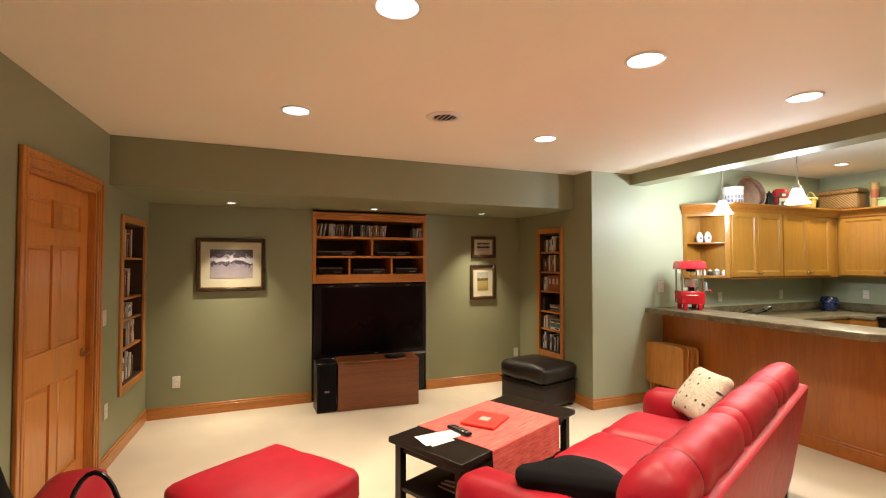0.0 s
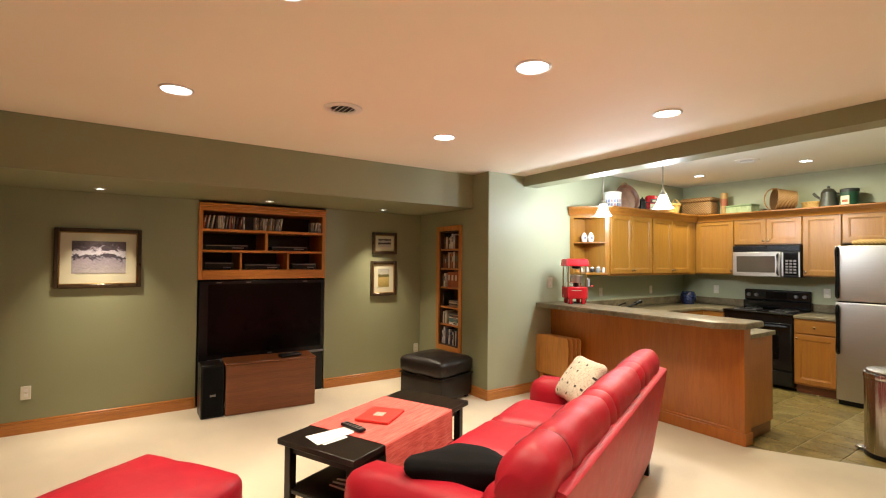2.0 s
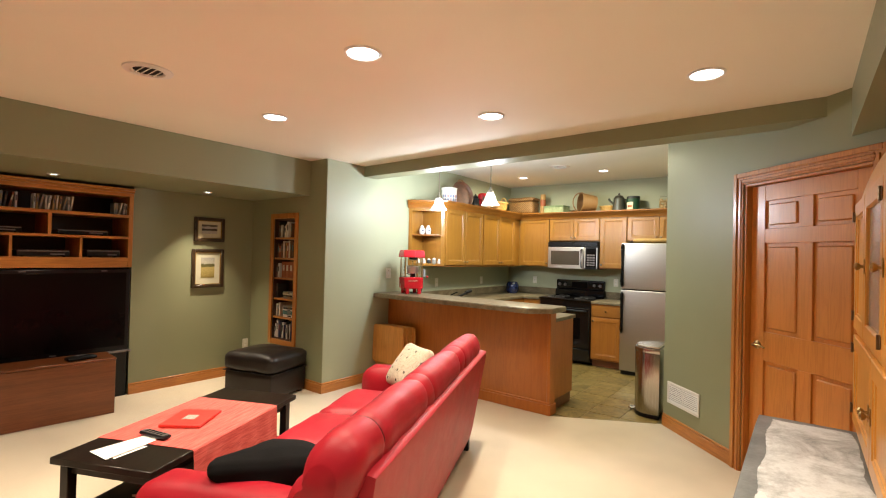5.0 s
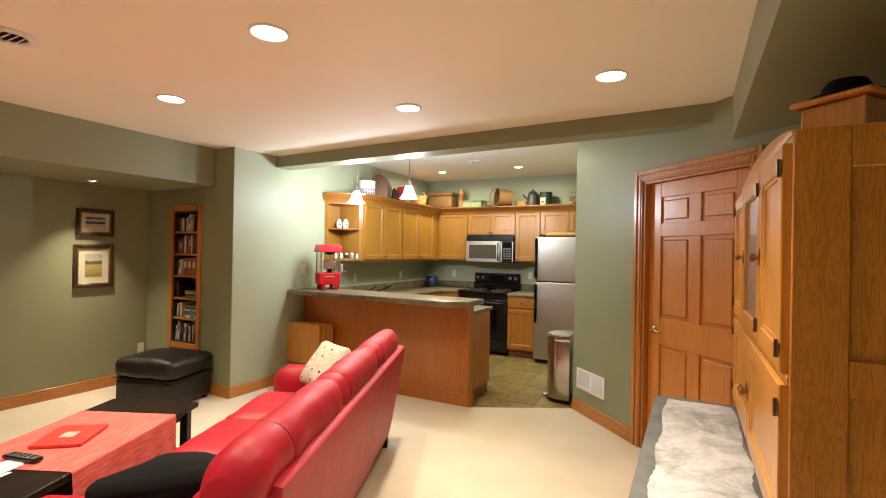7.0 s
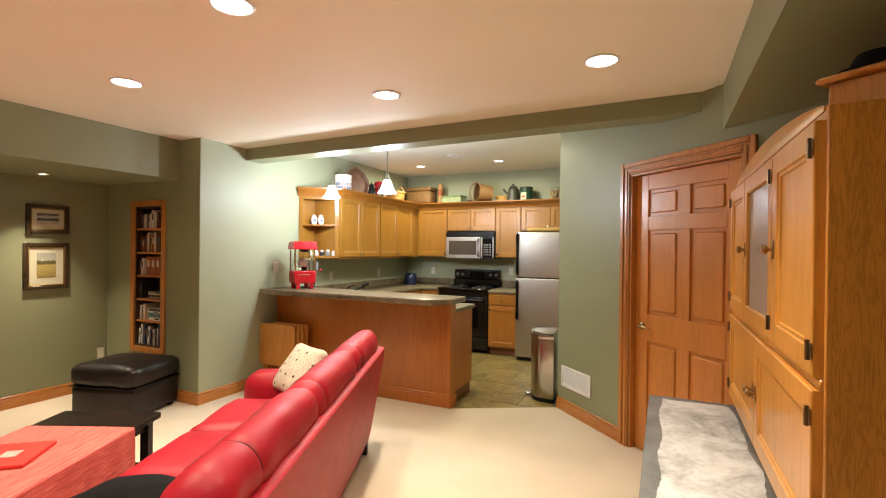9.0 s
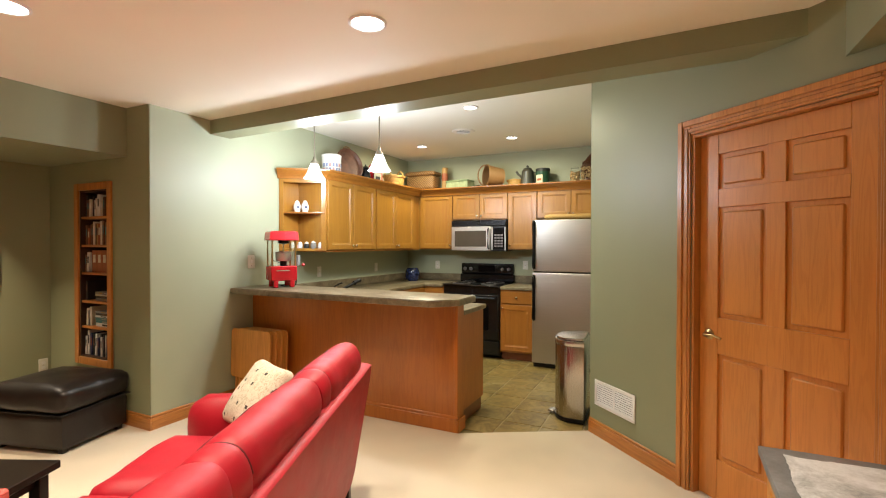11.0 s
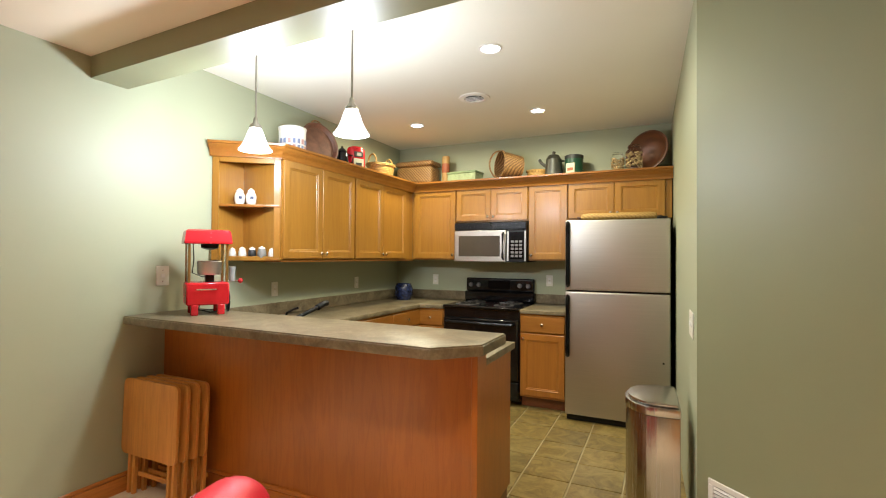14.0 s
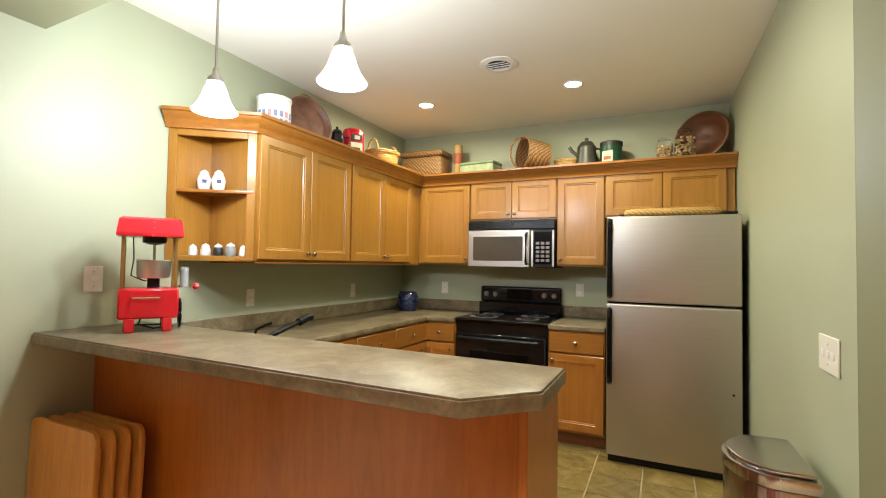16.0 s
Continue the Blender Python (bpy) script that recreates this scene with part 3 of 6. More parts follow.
for x, y in ((-3.59, 6.35), (-2.40, 6.35), (-2.372, 5.02)):
    can_light(x, y, KCEIL_Z, 0.06, GLOWK, KCAN_W, SOFTWHITE, "lit white recessed ceiling light in the kitchen", 174)


def pendant(x, y, z_shade_top):
    p = thing("pendant_light", pose(x, y, KCEIL_Z), "bell-shaped white glass pendant light on a thin rod", "pendant light", "pendants over the bar")
    part("canopy", lathe([(0, 0), (0.06, 0), (0.058, -0.012), (0.03, -0.03), (0.008, -0.036), (0, -0.036)], 24), ROD, p, "nickel ceiling canopy")
    d = z_shade_top - KCEIL_Z
    part("rod", tube([(0, 0, -0.03), (0, 0, d + 0.05)], 0.006), ROD, p, "brushed nickel rod")
    part("socket_cap", lathe([(0, d + 0.06), (0.012, d + 0.06), (0.016, d + 0.03), (0.034, d + 0.012), (0.036, d - 0.004), (0, d - 0.004)], 24), ROD, p)
    part("shade", lathe([(0.024, d), (0.036, d - 0.010), (0.047, d - 0.034), (0.056, d - 0.064), (0.070, d - 0.096), (0.087, d - 0.122), (0.097, d - 0.133), (0.093, d - 0.136), (0.083, d - 0.126), (0.066, d - 0.099), (0.052, d - 0.066), (0.043, d - 0.036), (0.028, d - 0.014)], 40), SHADE, p, "glowing opal glass bell shade").visible_shadow = False
    l = bpy.data.lights.new("pendant_lamp", "POINT")
    l.energy, l.color, l.shadow_soft_size = PEND_W, PENDANT, 0.07
    new("pendant_lamp", l).matrix_basis = pose(x, y, z_shade_top - 0.085)


pendant(-3.615, 4.36, 2.158)
pendant(-2.92, 4.36, 2.182)


def ceiling_vent(x, y, z):
    v = thing("ceiling_vent", pose(x, y, z), "round white ceiling air diffuser", "vent", "ceiling vents")
    part("rim", lathe([(0.075, 0), (0.125, 0), (0.123, -0.006), (0.085, -0.012), (0.075, -0.006), (0.075, 0)], 32), WHITEM, v)
    # no duct: a flat black disc paints in its shade
    part("backing", lathe([(0, -0.001), (0.08, -0.001)], 24), BLACK, v, "flat black disc for the duct's shade")
    for k in range(4):
        w = math.sqrt(0.075 ** 2 - (0.045 - 0.03 * k) ** 2)
        part("slat", box(-w, w, -0.008, 0.008, -0.002, 0.002, 0.0005), WHITEM, v, "", pose(0, 0.045 - 0.03 * k, -0.010, 35, 0, 0))
    return v


ceiling_vent(-3.20, 1.16, CEIL_Z)
ceiling_vent(-2.79, 5.83, KCEIL_Z)


def plate(m, holes, label, category="wall plate", w=0.07, h=0.115):
    p = thing("wall_plate", m, label, category)
    part("cover", box(-w / 2, w / 2, -0.007, 0, -h / 2, h / 2, 0.003), WHITEP, p)
    for x, z in {1: ((0, 0),), 2: ((0, 0.02), (0, -0.02)), 3: ((-0.05, 0), (0, 0), (0.05, 0))}[holes]:
        part("socket" if holes == 2 else "toggle", box(x - 0.014, x + 0.014, -0.010, -0.007, z - 0.013, z + 0.013, 0.002), WHITEM, p)
    for z in ((0,) if holes == 2 else (0.035, -0.035)):
        part("screw", lathe([(0, 0.001), (0.003, 0.0), (0.003, -0.001)], 8, m=Matrix.Rotation(radians(90), 4, "X")), CHROME, p, "", pose(0, -0.0075, z))
    return p


plate(pose(XT, -0.66, 0.352, 0, 0, 90), 2, "ivory socket plate low on the television wall", "outlet")
plate(pose(XT, 3.24, 0.36, 0, 0, 90), 2, "ivory socket plate behind the black ottoman", "outlet")
plate(SOUTH @ pose(5.13, 0, 1.13), 1, "ivory light switch beside the door", "light switch")
plate(SOUTH @ pose(5.195, 0, 0.43), 2, "ivory socket plate below the light switch", "outlet")
plate(pose(XK, 4.262, 1.264, 0, 0, 90), 1, "ivory light switch above the bar end", "light switch", 0.085, 0.125)
plate(pose(XK, 5.22, 1.12, 0, 0, 90), 2, "ivory socket above the sink counter", "outlet")
plate(pose(XK, 6.36, 1.12, 0, 0, 90), 2, "ivory socket above the corner counter", "outlet")
plate(pose(-3.80, YB, 1.13, 0, 0, 0), 2, "ivory socket on the kitchen back wall", "outlet")
plate(pose(-2.48, YB, 1.15, 0, 0, 0), 2, "ivory socket beside the range", "outlet")
plate(EAST @ pose(2.225, 0, 1.065), 3, "wide ivory three-switch plate on the kitchen side wall", "light switch", 0.20, 0.13)

grille = thing("wall_vent", pose(XR + 0.276 * 0.7071, 4.77 - 0.276 * 0.7071, 0.327, 0, 0, -45), "white slatted return air grille low on the diagonal wall", "vent")
bm = box(-0.212, 0.212, -0.010, 0, 0.07, 0.095, 0.003)
box(-0.212, 0.212, -0.010, 0, -0.095, -0.07, 0.003, bm)
box(-0.212, -0.185, -0.010, 0, -0.07, 0.07, 0.003, bm)
box(0.185, 0.212, -0.010, 0, -0.07, 0.07, 0.003, bm)
box(-0.006, 0.006, -0.009, 0, -0.07, 0.07, 0.002, bm)
part("frame", bm, WHITEM, grille)
# black sheet puts the shade behind the slats into colour
part("backing", box(-0.19, 0.19, -0.001, 0.0, -0.08, 0.08), BLACK, grille, "flat black sheet for the shade behind the slats")
for k in range(9):
    part("slat", box(-0.187, 0.187, -0.0075, 0.0045, -0.001, 0.001), WHITEM, grille, "", pose(0, -0.004, -0.062 + k * 0.0155, 40, 0, 0))


# ---- kitchen ----
def knob(parent, m, mat_=None):
    return part("knob", lathe([(0, -0.026), (0.010, -0.025), (0.015, -0.020), (0.013, -0.014), (0.006, -0.010), (0.006, 0), (0, 0)], 16, m=Matrix.Rotation(radians(-90), 4, "X")), mat_ or CHROME, parent, "nickel knob", m)


def framed(x0, x1, z0, z1, fr, y=-0.001, t=0.020):
    """A door blank with a framed, recessed panel, as one skin."""
    bm = bmesh.new()
    rings = []
    for inset, yy in ((0, y), (0, y - t + 0.003), (0.003, y - t), (fr, y - t), (fr + 0.004, y - t + 0.005), (fr + 0.012, y - t + 0.006), (fr + 0.015, y - t + 0.011)):
        rings.append([bm.verts.new((a, yy, c)) for a, c in ((x0 + inset, z0 + inset), (x1 - inset, z0 + inset), (x1 - inset, z1 - inset), (x0 + inset, z1 - inset))])
    for p, q in zip(rings, rings[1:]):
        for i in range(4):
            bm.faces.new([p[i], p[(i + 1) % 4], q[(i + 1) % 4], q[i]])
    bm.faces.new(rings[-1])
    bm.faces.new(rings[0][::-1])
    bmesh.ops.recalc_face_normals(bm, faces=bm.faces[:])
    return bm


def cab_door(parent, x0, x1, z0, z1, knob_at=None, name="door", wood_=None, fr=0.055):
    """A framed door with a recessed panel, in front of y = 0."""
    w_ = wood_ or MAPLE
    g = 0.002
    x0, x1, z0, z1 = x0 + g, x1 - g, z0 + g, z1 - g
    fr = min(fr, 0.3 * (z1 - z0))
    bm = framed(x0, x1, z0, z1, fr)
    d = part(name, bm, w_, parent)
    if knob_at:
        knob(d, pose(knob_at[0], -0.021, knob_at[1]))
    return d


def drawer(parent, x0, x1, z0, z1):
    d = part("drawer_front", box(x0 + 0.002, x1 - 0.002, -0.021, -0.001, z0 + 0.002, z1 - 0.002, 0.005), MAPLEX, parent)
    knob(d, pose((x0 + x1) / 2, -0.021, (z0 + z1) / 2))


def upper(m, w, depth, z0, z1, doors, label):
    c = thing("wall_cabinet", m, label, "kitchen cabinet", "honey wood wall cabinets")
    part("body", box(0.0005, w - 0.0005, 0, depth, z0, z1, 0.002), MAPLE, c)
    for a, b, side in doors:
        k = {"l": (a + 0.03, z0 + 0.055), "r": (b - 0.03, z0 + 0.055), "": None}[side]
        cab_door(c, a, b, z0 + 0.012, z1 - 0.025, k)
    return c


XF, YF, UZ0, UZ1 = -3.93, 6.90, 1.36, 2.13
LB = "honey-stained wooden wall cabinet with framed panel doors"
upper(pose(XF, 4.90, 0, 0, 0, 90), 0.89, XF - XK, UZ0, UZ1, [(0.01, 0.445, "r"), (0.445, 0.88, "l")], LB)
upper(pose(XF, 5.79, 0, 0, 0, 90), 1.11, XF - XK, UZ0, UZ1, [(0.01, 0.47, "r"), (0.47, 0.93, "l")], LB)
upper(pose(XF, YF, 0), 0.53, YB - YF, UZ0, UZ1, [(0.03, 0.525, "r")], LB)
upper(pose(-3.40, YF, 0), 0.78, YB - YF, 1.755, UZ1, [(0.005, 0.39, "r"), (0.39, 0.775, "l")], "short honey wood cabinet above the microwave")
upper(pose(-2.62, YF, 0), 0.385, YB - YF, UZ0, UZ1, [(0.005, 0.38, "l")], LB)
upper(pose(-2.235, YF, 0), 0.90, YB - YF, 1.755, UZ1, [(0.005, 0.42, "r"), (0.42, 0.845, "l")], "short honey wood cabinet above the refrigerator")

# open corner shelf at the end of the run
cs = thing("corner_shelf", pose(0, 0, 0), "open angled end shelf unit in honey wood", "shelf")
AX, AY, BX, BY = XK, 4.62, XF, 4.90
ang = math.degrees(math.atan2(BY - AY, BX - AX))
fw = math.hypot(BX - AX, BY - AY)
part("back_panel", box(XK, XK + 0.012, 4.62, 4.898, UZ0, UZ1), MAPLE, cs)
part("side_panel", box(XK + 0.012, XF - 0.001, 4.885, 4.8985, UZ0, UZ1), MAPLE, cs)
for z in (UZ0, 1.745, UZ1 - 0.018):
    part("shelf", prism([(AX + 0.012, AY + 0.01), (BX - 0.002, BY - 0.016), (AX + 0.012, BY - 0.016)], z, z + 0.018, 0.002), MAPLEX, cs)
bm = box(0, 0.045, -0.01, 0.01, UZ0, UZ1, 0.003)
box(fw - 0.05, fw, -0.01, 0.01, UZ0, UZ1, 0.003, bm)
box(0.045, fw - 0.05, -0.009, 0.01, UZ1 - 0.07, UZ1, 0.003, bm)
box(0.045, fw - 0.05, -0.009, 0.01, UZ0 - 0.002, UZ0 + 0.03, 0.003, bm)
part("face_frame", bm, MAPLE, cs, "", pose(AX, AY, 0, 0, 0, ang))


def crown(points):
    """A moulded cornice along plan points, growing outwards to the right of the run."""
    profile = [(0.0, 2.094), (0.012, 2.096), (0.014, 2.112), (0.020, 2.118), (0.024, 2.132), (0.038, 2.150), (0.056, 2.164), (0.060, 2.174), (0.074, 2.178), (0.076, 2.194), (0.0, 2.196)]
    bm = bmesh.new()
    lines = []
    n = len(points)
    for out, z in profile:
        line = []
        for i, p in enumerate(points):
            p = Vector(p)
            ds = [(p - Vector(points[i - 1])).normalized()] if i else []
            if i < n - 1:
                ds.append((Vector(points[i + 1]) - p).normalized())
            ns = [Vector((d.y, -d.x)) for d in ds]
            b = sum(ns, Vector((0, 0))).normalized()
            q = p + b * out / max(0.4, b.dot(ns[0]))
            line.append(bm.verts.new((q.x, q.y, z)))
        lines.append(line)
    for a, b in zip(lines, lines[1:] + lines[:1]):
        for i in range(n - 1):
            bm.faces.new([a[i], a[i + 1], b[i + 1], b[i]])
    bm.faces.new([l[0] for l in lines])
    bm.faces.new([l[-1] for l in lines][::-1])
    bmesh.ops.recalc_face_normals(bm, faces=bm.faces[:])
    return bm


solid("crown_moulding", crown([(XK, 4.60), (XF + 0.012, 4.885), (XF + 0.024, YF - 0.024), (XR - 0.057, YF - 0.024)]), MAPLEX, "honey wood crown moulding along the cabinet tops", "moulding")
solid("cabinet_top_board", prism([(XK, 4.61), (XF + 0.01, 4.89), (XF + 0.022, YF - 0.022), (XR - 0.058, YF - 0.022), (XR - 0.067, YB), (XK, YB)], 2.13, 2.172), MAPLEX, "honey wood board closing the cabinet tops", "board")
solid("light_rail", box(XK, XF + 0.003, 4.905, YF, UZ0 - 0.012, UZ0 - 0.002, 0.002), MAPLEX, "thin honey wood rail under the wall cabinets", "moulding")


def base_unit(m, w, depth, cols, label, h=0.87):
    c = thing("base_cabinet", m, label, "kitchen cabinet", "honey wood base cabinets")
    part("body", box(0.0005, w - 0.0005, 0, depth, 0.10, h, 0.002), MAPLEB, c)
    part("toe_kick", box(0.001, w - 0.001, 0.06, depth, 0.0, 0.10), BOXW, c, "dark toe kick")
    for a, b, side in cols:
        drawer(c, a, b, h - 0.17, h - 0.015)
        cab_door(c, a, b, 0.12, h - 0.18, {"l": (a + 0.03, h - 0.23), "r": (b - 0.03, h - 0.23)}[side], "door", MAPLEB)
    return c


BF = 6.61
base_unit(pose(-2.62, BF, 0), 0.42, YB - BF, [(0.005, 0.415, "l")], "honey wood base cabinet with one drawer beside the range")
base_unit(pose(-3.69, BF, 0), 0.285, YB - BF, [(0.005, 0.28, "r")], "narrow honey wood base cabinet beside the range")
base_unit(pose(-3.69, 5.04, 0, 0, 0, 90), 1.565, 0.61, [(0.01, 0.52, "r"), (0.52, 1.03, "l"), (1.03, 1.55, "r")], "honey wood sink base cabinets along the wall")

bar = thing("breakfast_bar", pose(0, 0, 0), "reddish-brown wood panelled breakfast bar base", "bar counter")
part("front_panel", box(XK, -2.195, 4.285, 4.40, 0.006, 0.995), PANELW, bar, "plain varnished front panel")
part("corner_post", box(-2.195, -2.165, 4.279, 4.40, 0.006, 0.995, 0.003), PANELW, bar)
part("end_panel", box(-2.245, -2.207, 4.40, 4.93, 0.10, 0.865, 0.003), PANELW, bar, "varnished end panel")
part("end_filler", box(-2.60, -2.198, 4.40, 4.44, 0.865, 0.995), PANELW, bar)
part("toe_kick", box(-2.245, -2.215, 4.40, 4.90, 0.0, 0.10), BOXW, bar)
part("body", box(-4.29, -2.246, 4.40, 4.92, 0.0, 0.865), MAPLE, bar)
bm = box(XK + 0.01, -2.155, 4.268, 4.285, 0.006, 0.105, 0.003)
box(XK + 0.01, -2.160, 4.273, 4.285, 0.105, 0.13, 0.005, bm)
box(-2.165, -2.150, 4.268, 4.40, 0.006, 0.105, 0.003, bm)
part("base_moulding", bm, PANELW, bar)
bt = thing("bar_top", pose(0, 0, 0), "brown mottled laminate bar top with clipped corners", "countertop")
part("slab", prism([(XK, 4.03), (-2.255, 3.985), (-2.095, 4.15), (-2.095, 4.46), (XK, 4.52)], 0.999, 1.036, 0.006), STONEC, bt)
part("edge_band", prism([(XK, 4.026), (-2.253, 3.981), (-2.091, 4.148), (-2.091, 4.464), (XK, 4.524)], 0.986, 1.028, 0.004), STONEC, bt, "laminate edge band")
ct = thing("countertop", pose(0, 0, 0), "brown mottled laminate worktop with upstand", "countertop")
part("top", prism([(XK, 4.445), (-2.188, 4.445), (-2.188, 4.955), (-3.665, 4.955), (-3.665, 6.585), (-3.405, 6.585), (-3.405, YB), (XK, YB)], 0.87, 0.908, 0.006), STONEC, ct)
part("top", box(-2.62, -2.20, 6.585, YB, 0.87, 0.908, 0.006), STONEC, ct)
part("upstand", box(XK, XK + 0.02, 4.54, YB, 0.909, 1.01, 0.004), STONEC, ct)
part("upstand", box(XK + 0.02, -3.405, YB - 0.02, YB, 0.909, 1.01, 0.004), STONEC, ct)
part("upstand", box(-2.62, -2.20, YB - 0.02, YB, 0.909, 1.01, 0.004), STONEC, ct)

# refrigerator
fr = thing("refrigerator", pose(-2.175, 6.43, 0), "stainless steel top-freezer refrigerator, doors closed", "refrigerator")
part("cabinet", box(0.0, 0.815, 0.075, 0.74, 0.03, 1.70, 0.006), GLOSSB, fr, "black cabinet sides")
part("fridge_door", box(0, 0.82, 0, 0.07, 0.055, 1.105, 0.012, seg=3), STEEL, fr, "brushed steel lower door")
part("freezer_door", box(0, 0.82, 0, 0.07, 1.118, 1.715, 0.012, seg=3), STEEL, fr, "brushed steel upper door")
part("kick_plate", box(0.01, 0.81, 0.04, 0.08, 0.0, 0.05, 0.003), BLACK, fr)
for a, b in ((0.55, 1.07), (1.15, 1.70)):
    bm = tube([(0.022, -0.002, a), (0.022, -0.04, a + 0.02), (0.022, -0.045, a + 0.06), (0.022, -0.045, b - 0.06), (0.022, -0.04, b - 0.02), (0.022, -0.002, b)], 0.011)
    box(0.006, 0.04, -0.012, 0.0, a, b, 0.004, bm)
    part("handle", bm, BLACK, fr, "black bar handle")
part("hinge_cap", box(0.72, 0.80, 0.01, 0.10, 1.715, 1.735, 0.006), BLACK, fr)
part("lock", lathe([(0, 0.004), (0.008, 0.003), (0.008, 0)], 12, m=Matrix.Rotation(radians(90), 4, "X")), BLACK, fr, "", pose(0.77, -0.001, 0.56))

# range
rg = thing("range", pose(-3.40, 6.56, 0), "black enamel electric range with coil burners", "stove")
part("body", box(0.003, 0.777, 0.04, 0.655, 0.04, 0.895, 0.005), GLOSSB, rg)
part("cooktop", box(0.0, 0.78, 0.0, 0.60, 0.895, 0.918, 0.008), GLOSSB, rg)
od = part("oven_door", box(0.01, 0.77, 0.0, 0.045, 0.24, 0.80, 0.01), GLOSSB, rg, "black glass oven door")
part("window", box(0.14, 0.64, -0.004, 0.0, 0.36, 0.66, 0.003), SCREEN, od)
part("handle", tube([(0.06, 0.0, 0.76), (0.06, -0.045, 0.765), (0.12, -0.05, 0.765), (0.66, -0.05, 0.765), (0.72, -0.045, 0.765), (0.72, 0.0, 0.76)], 0.012), BLACK, od)
part("storage_drawer", box(0.01, 0.77, 0.01, 0.045, 0.06, 0.225, 0.01), GLOSSB, rg)
bm = box(0.0, 0.78, 0.58, 0.66, 0.918, 1.02, 0.01)
box(0.01, 0.77, 0.60, 0.665, 1.02, 1.165, 0.02, bm, 3)
part("control_panel", bm, GLOSSB, rg, "black backguard with dials")
part("clock", box(0.27, 0.51, 0.594, 0.601, 1.05, 1.14, 0.003), SCREEN, rg)
for x in (0.07, 0.16, 0.62, 0.71):
    part("dial", lathe([(0, -0.03), (0.018, -0.03), (0.024, -0.01), (0.024, 0), (0, 0)], 20, m=Matrix.Rotation(radians(-90), 4, "X")), GREYP, rg, "grey control dial", pose(x, 0.600, 1.09))
for x, y, r in ((0.2, 0.17, 0.10), (0.58, 0.17, 0.075), (0.2, 0.43, 0.075), (0.58, 0.43, 0.10)):
    b = part("burner", lathe([(0, 0.0), (r + 0.02, 0.0), (r + 0.022, 0.005), (r + 0.004, 0.002), (0, 0.001)], 28), GREYP, rg, "dished drip pan", pose(x, y, 0.919))
    pts = [(q * r / 30 * math.cos(q * 0.72), q * r / 30 * math.sin(q * 0.72), 0.010) for q in range(5, 31)]
    part("coil", tube(pts, 0.0055, 6), BLACK, b, "black spiral element")

# microwave
mw = thing("microwave", pose(-3.395, 6.83, 1.345), "stainless over-range microwave with a black vent", "microwave")
part("body", box(0, 0.77, 0.03, 0.39, 0.0, 0.40, 0.004), BLACK, mw)
part("vent_grille", box(0, 0.77, 0, 0.03, 0.325, 0.40, 0.006), BLACK, mw)
for k in range(4):
    part("louvre", box(0.02, 0.75, -0.004, 0.0, 0.338 + 0.015 * k, 0.345 + 0.015 * k), BLACK, mw)
bm = box(0, 0.56, 0, 0.028, 0.0, 0.322, 0.006)
md = part("door", bm, STEEL, mw, "brushed steel door frame")
part("window", box(0.05, 0.50, -0.003, 0.0, 0.055, 0.265, 0.002), MWGLASS, md, "grey door window")
part("handle", tube([(0.535, 0, 0.03), (0.535, -0.03, 0.04), (0.535, -0.03, 0.28), (0.535, 0, 0.29)], 0.011), BLACK, md, "black bar handle")
part("control_panel", box(0.565, 0.77, 0, 0.028, 0.0, 0.322, 0.005), BLACK, mw, "black control panel")
part("panel_edge", box(0.573, 0.592, -0.003, 0.0, 0.01, 0.312, 0.002), STEEL, mw, "steel strip")
part("panel_edge", box(0.752, 0.768, -0.003, 0.0, 0.01, 0.312, 0.002), STEEL, mw, "steel strip")
part("keypad", box(0.60, 0.745, -0.002, 0.0, 0.03, 0.30, 0.002), SCREEN, mw, "black keypad")
for i in range(3):
    for j in range(5):
        part("button", box(0.615 + i * 0.042, 0.645 + i * 0.042, -0.004, -0.002, 0.05 + j * 0.036, 0.072 + j * 0.036, 0.001), GREYP, mw)

# steel bin
bn = thing("trash_can", pose(-1.43, 5.07, 0, 0, 0, -88) @ Matrix.Diagonal((1.16, 0.90, 1.02, 1)), "stainless steel half-round pedal bin with a domed lid", "trash can")
half = [(0.17 * math.cos(a), -0.02 - 0.165 * math.sin(a)) for a in [math.pi * k / 20 for k in range(21)]] + [(-0.17, 0.10), (0.17, 0.10)]
part("base_ring", prism([(x * 1.02, y * 1.02) for x, y in half], 0.0, 0.035, 0.004), BLACK, bn)
part("body", prism(half, 0.035, 0.60, 0.003), STEELV, bn, "brushed steel body")
bm = prism([(x * 1.03, y * 1.03) for x, y in half], 0.602, 0.645, 0.006)
prism([(x * 0.94, y * 0.94) for x, y in half], 0.645, 0.665, 0.012, bm)
part("lid", bm, STEELV, bn, "grey steel lid")
part("pedal", box(-0.035, 0.035, -0.25, -0.17, 0.012, 0.03, 0.008), STEELV, bn)


# ---- sitting room ----
# television niche
tvw = thing("media_cabinet", pose(XT, 0.64, 0, 0, 0, 90), "oak built-in media shelves filled with discs and players", "shelf unit")
W = 1.34
part("side_panel", box(0, 0.04, -0.012, 0.5, 1.30, 2.02, 0.003), OAK, tvw)
part("side_panel", box(W - 0.04, W, -0.012, 0.5, 1.30, 2.02, 0.003), OAK, tvw)
part("bottom_rail", box(0.04, W - 0.04, -0.013, 0.5, 1.30, 1.40, 0.003), OAKX, tvw)
part("shelf", box(0.04, W - 0.04, -0.010, 0.5, 1.585, 1.61, 0.003), OAKX, tvw)
part("shelf", box(0.04, W - 0.04, -0.010, 0.5, 1.80, 1.83, 0.003), OAKX, tvw)
bm = box(0, W, -0.02, 0.5, 2.015, 2.05, 0.004)
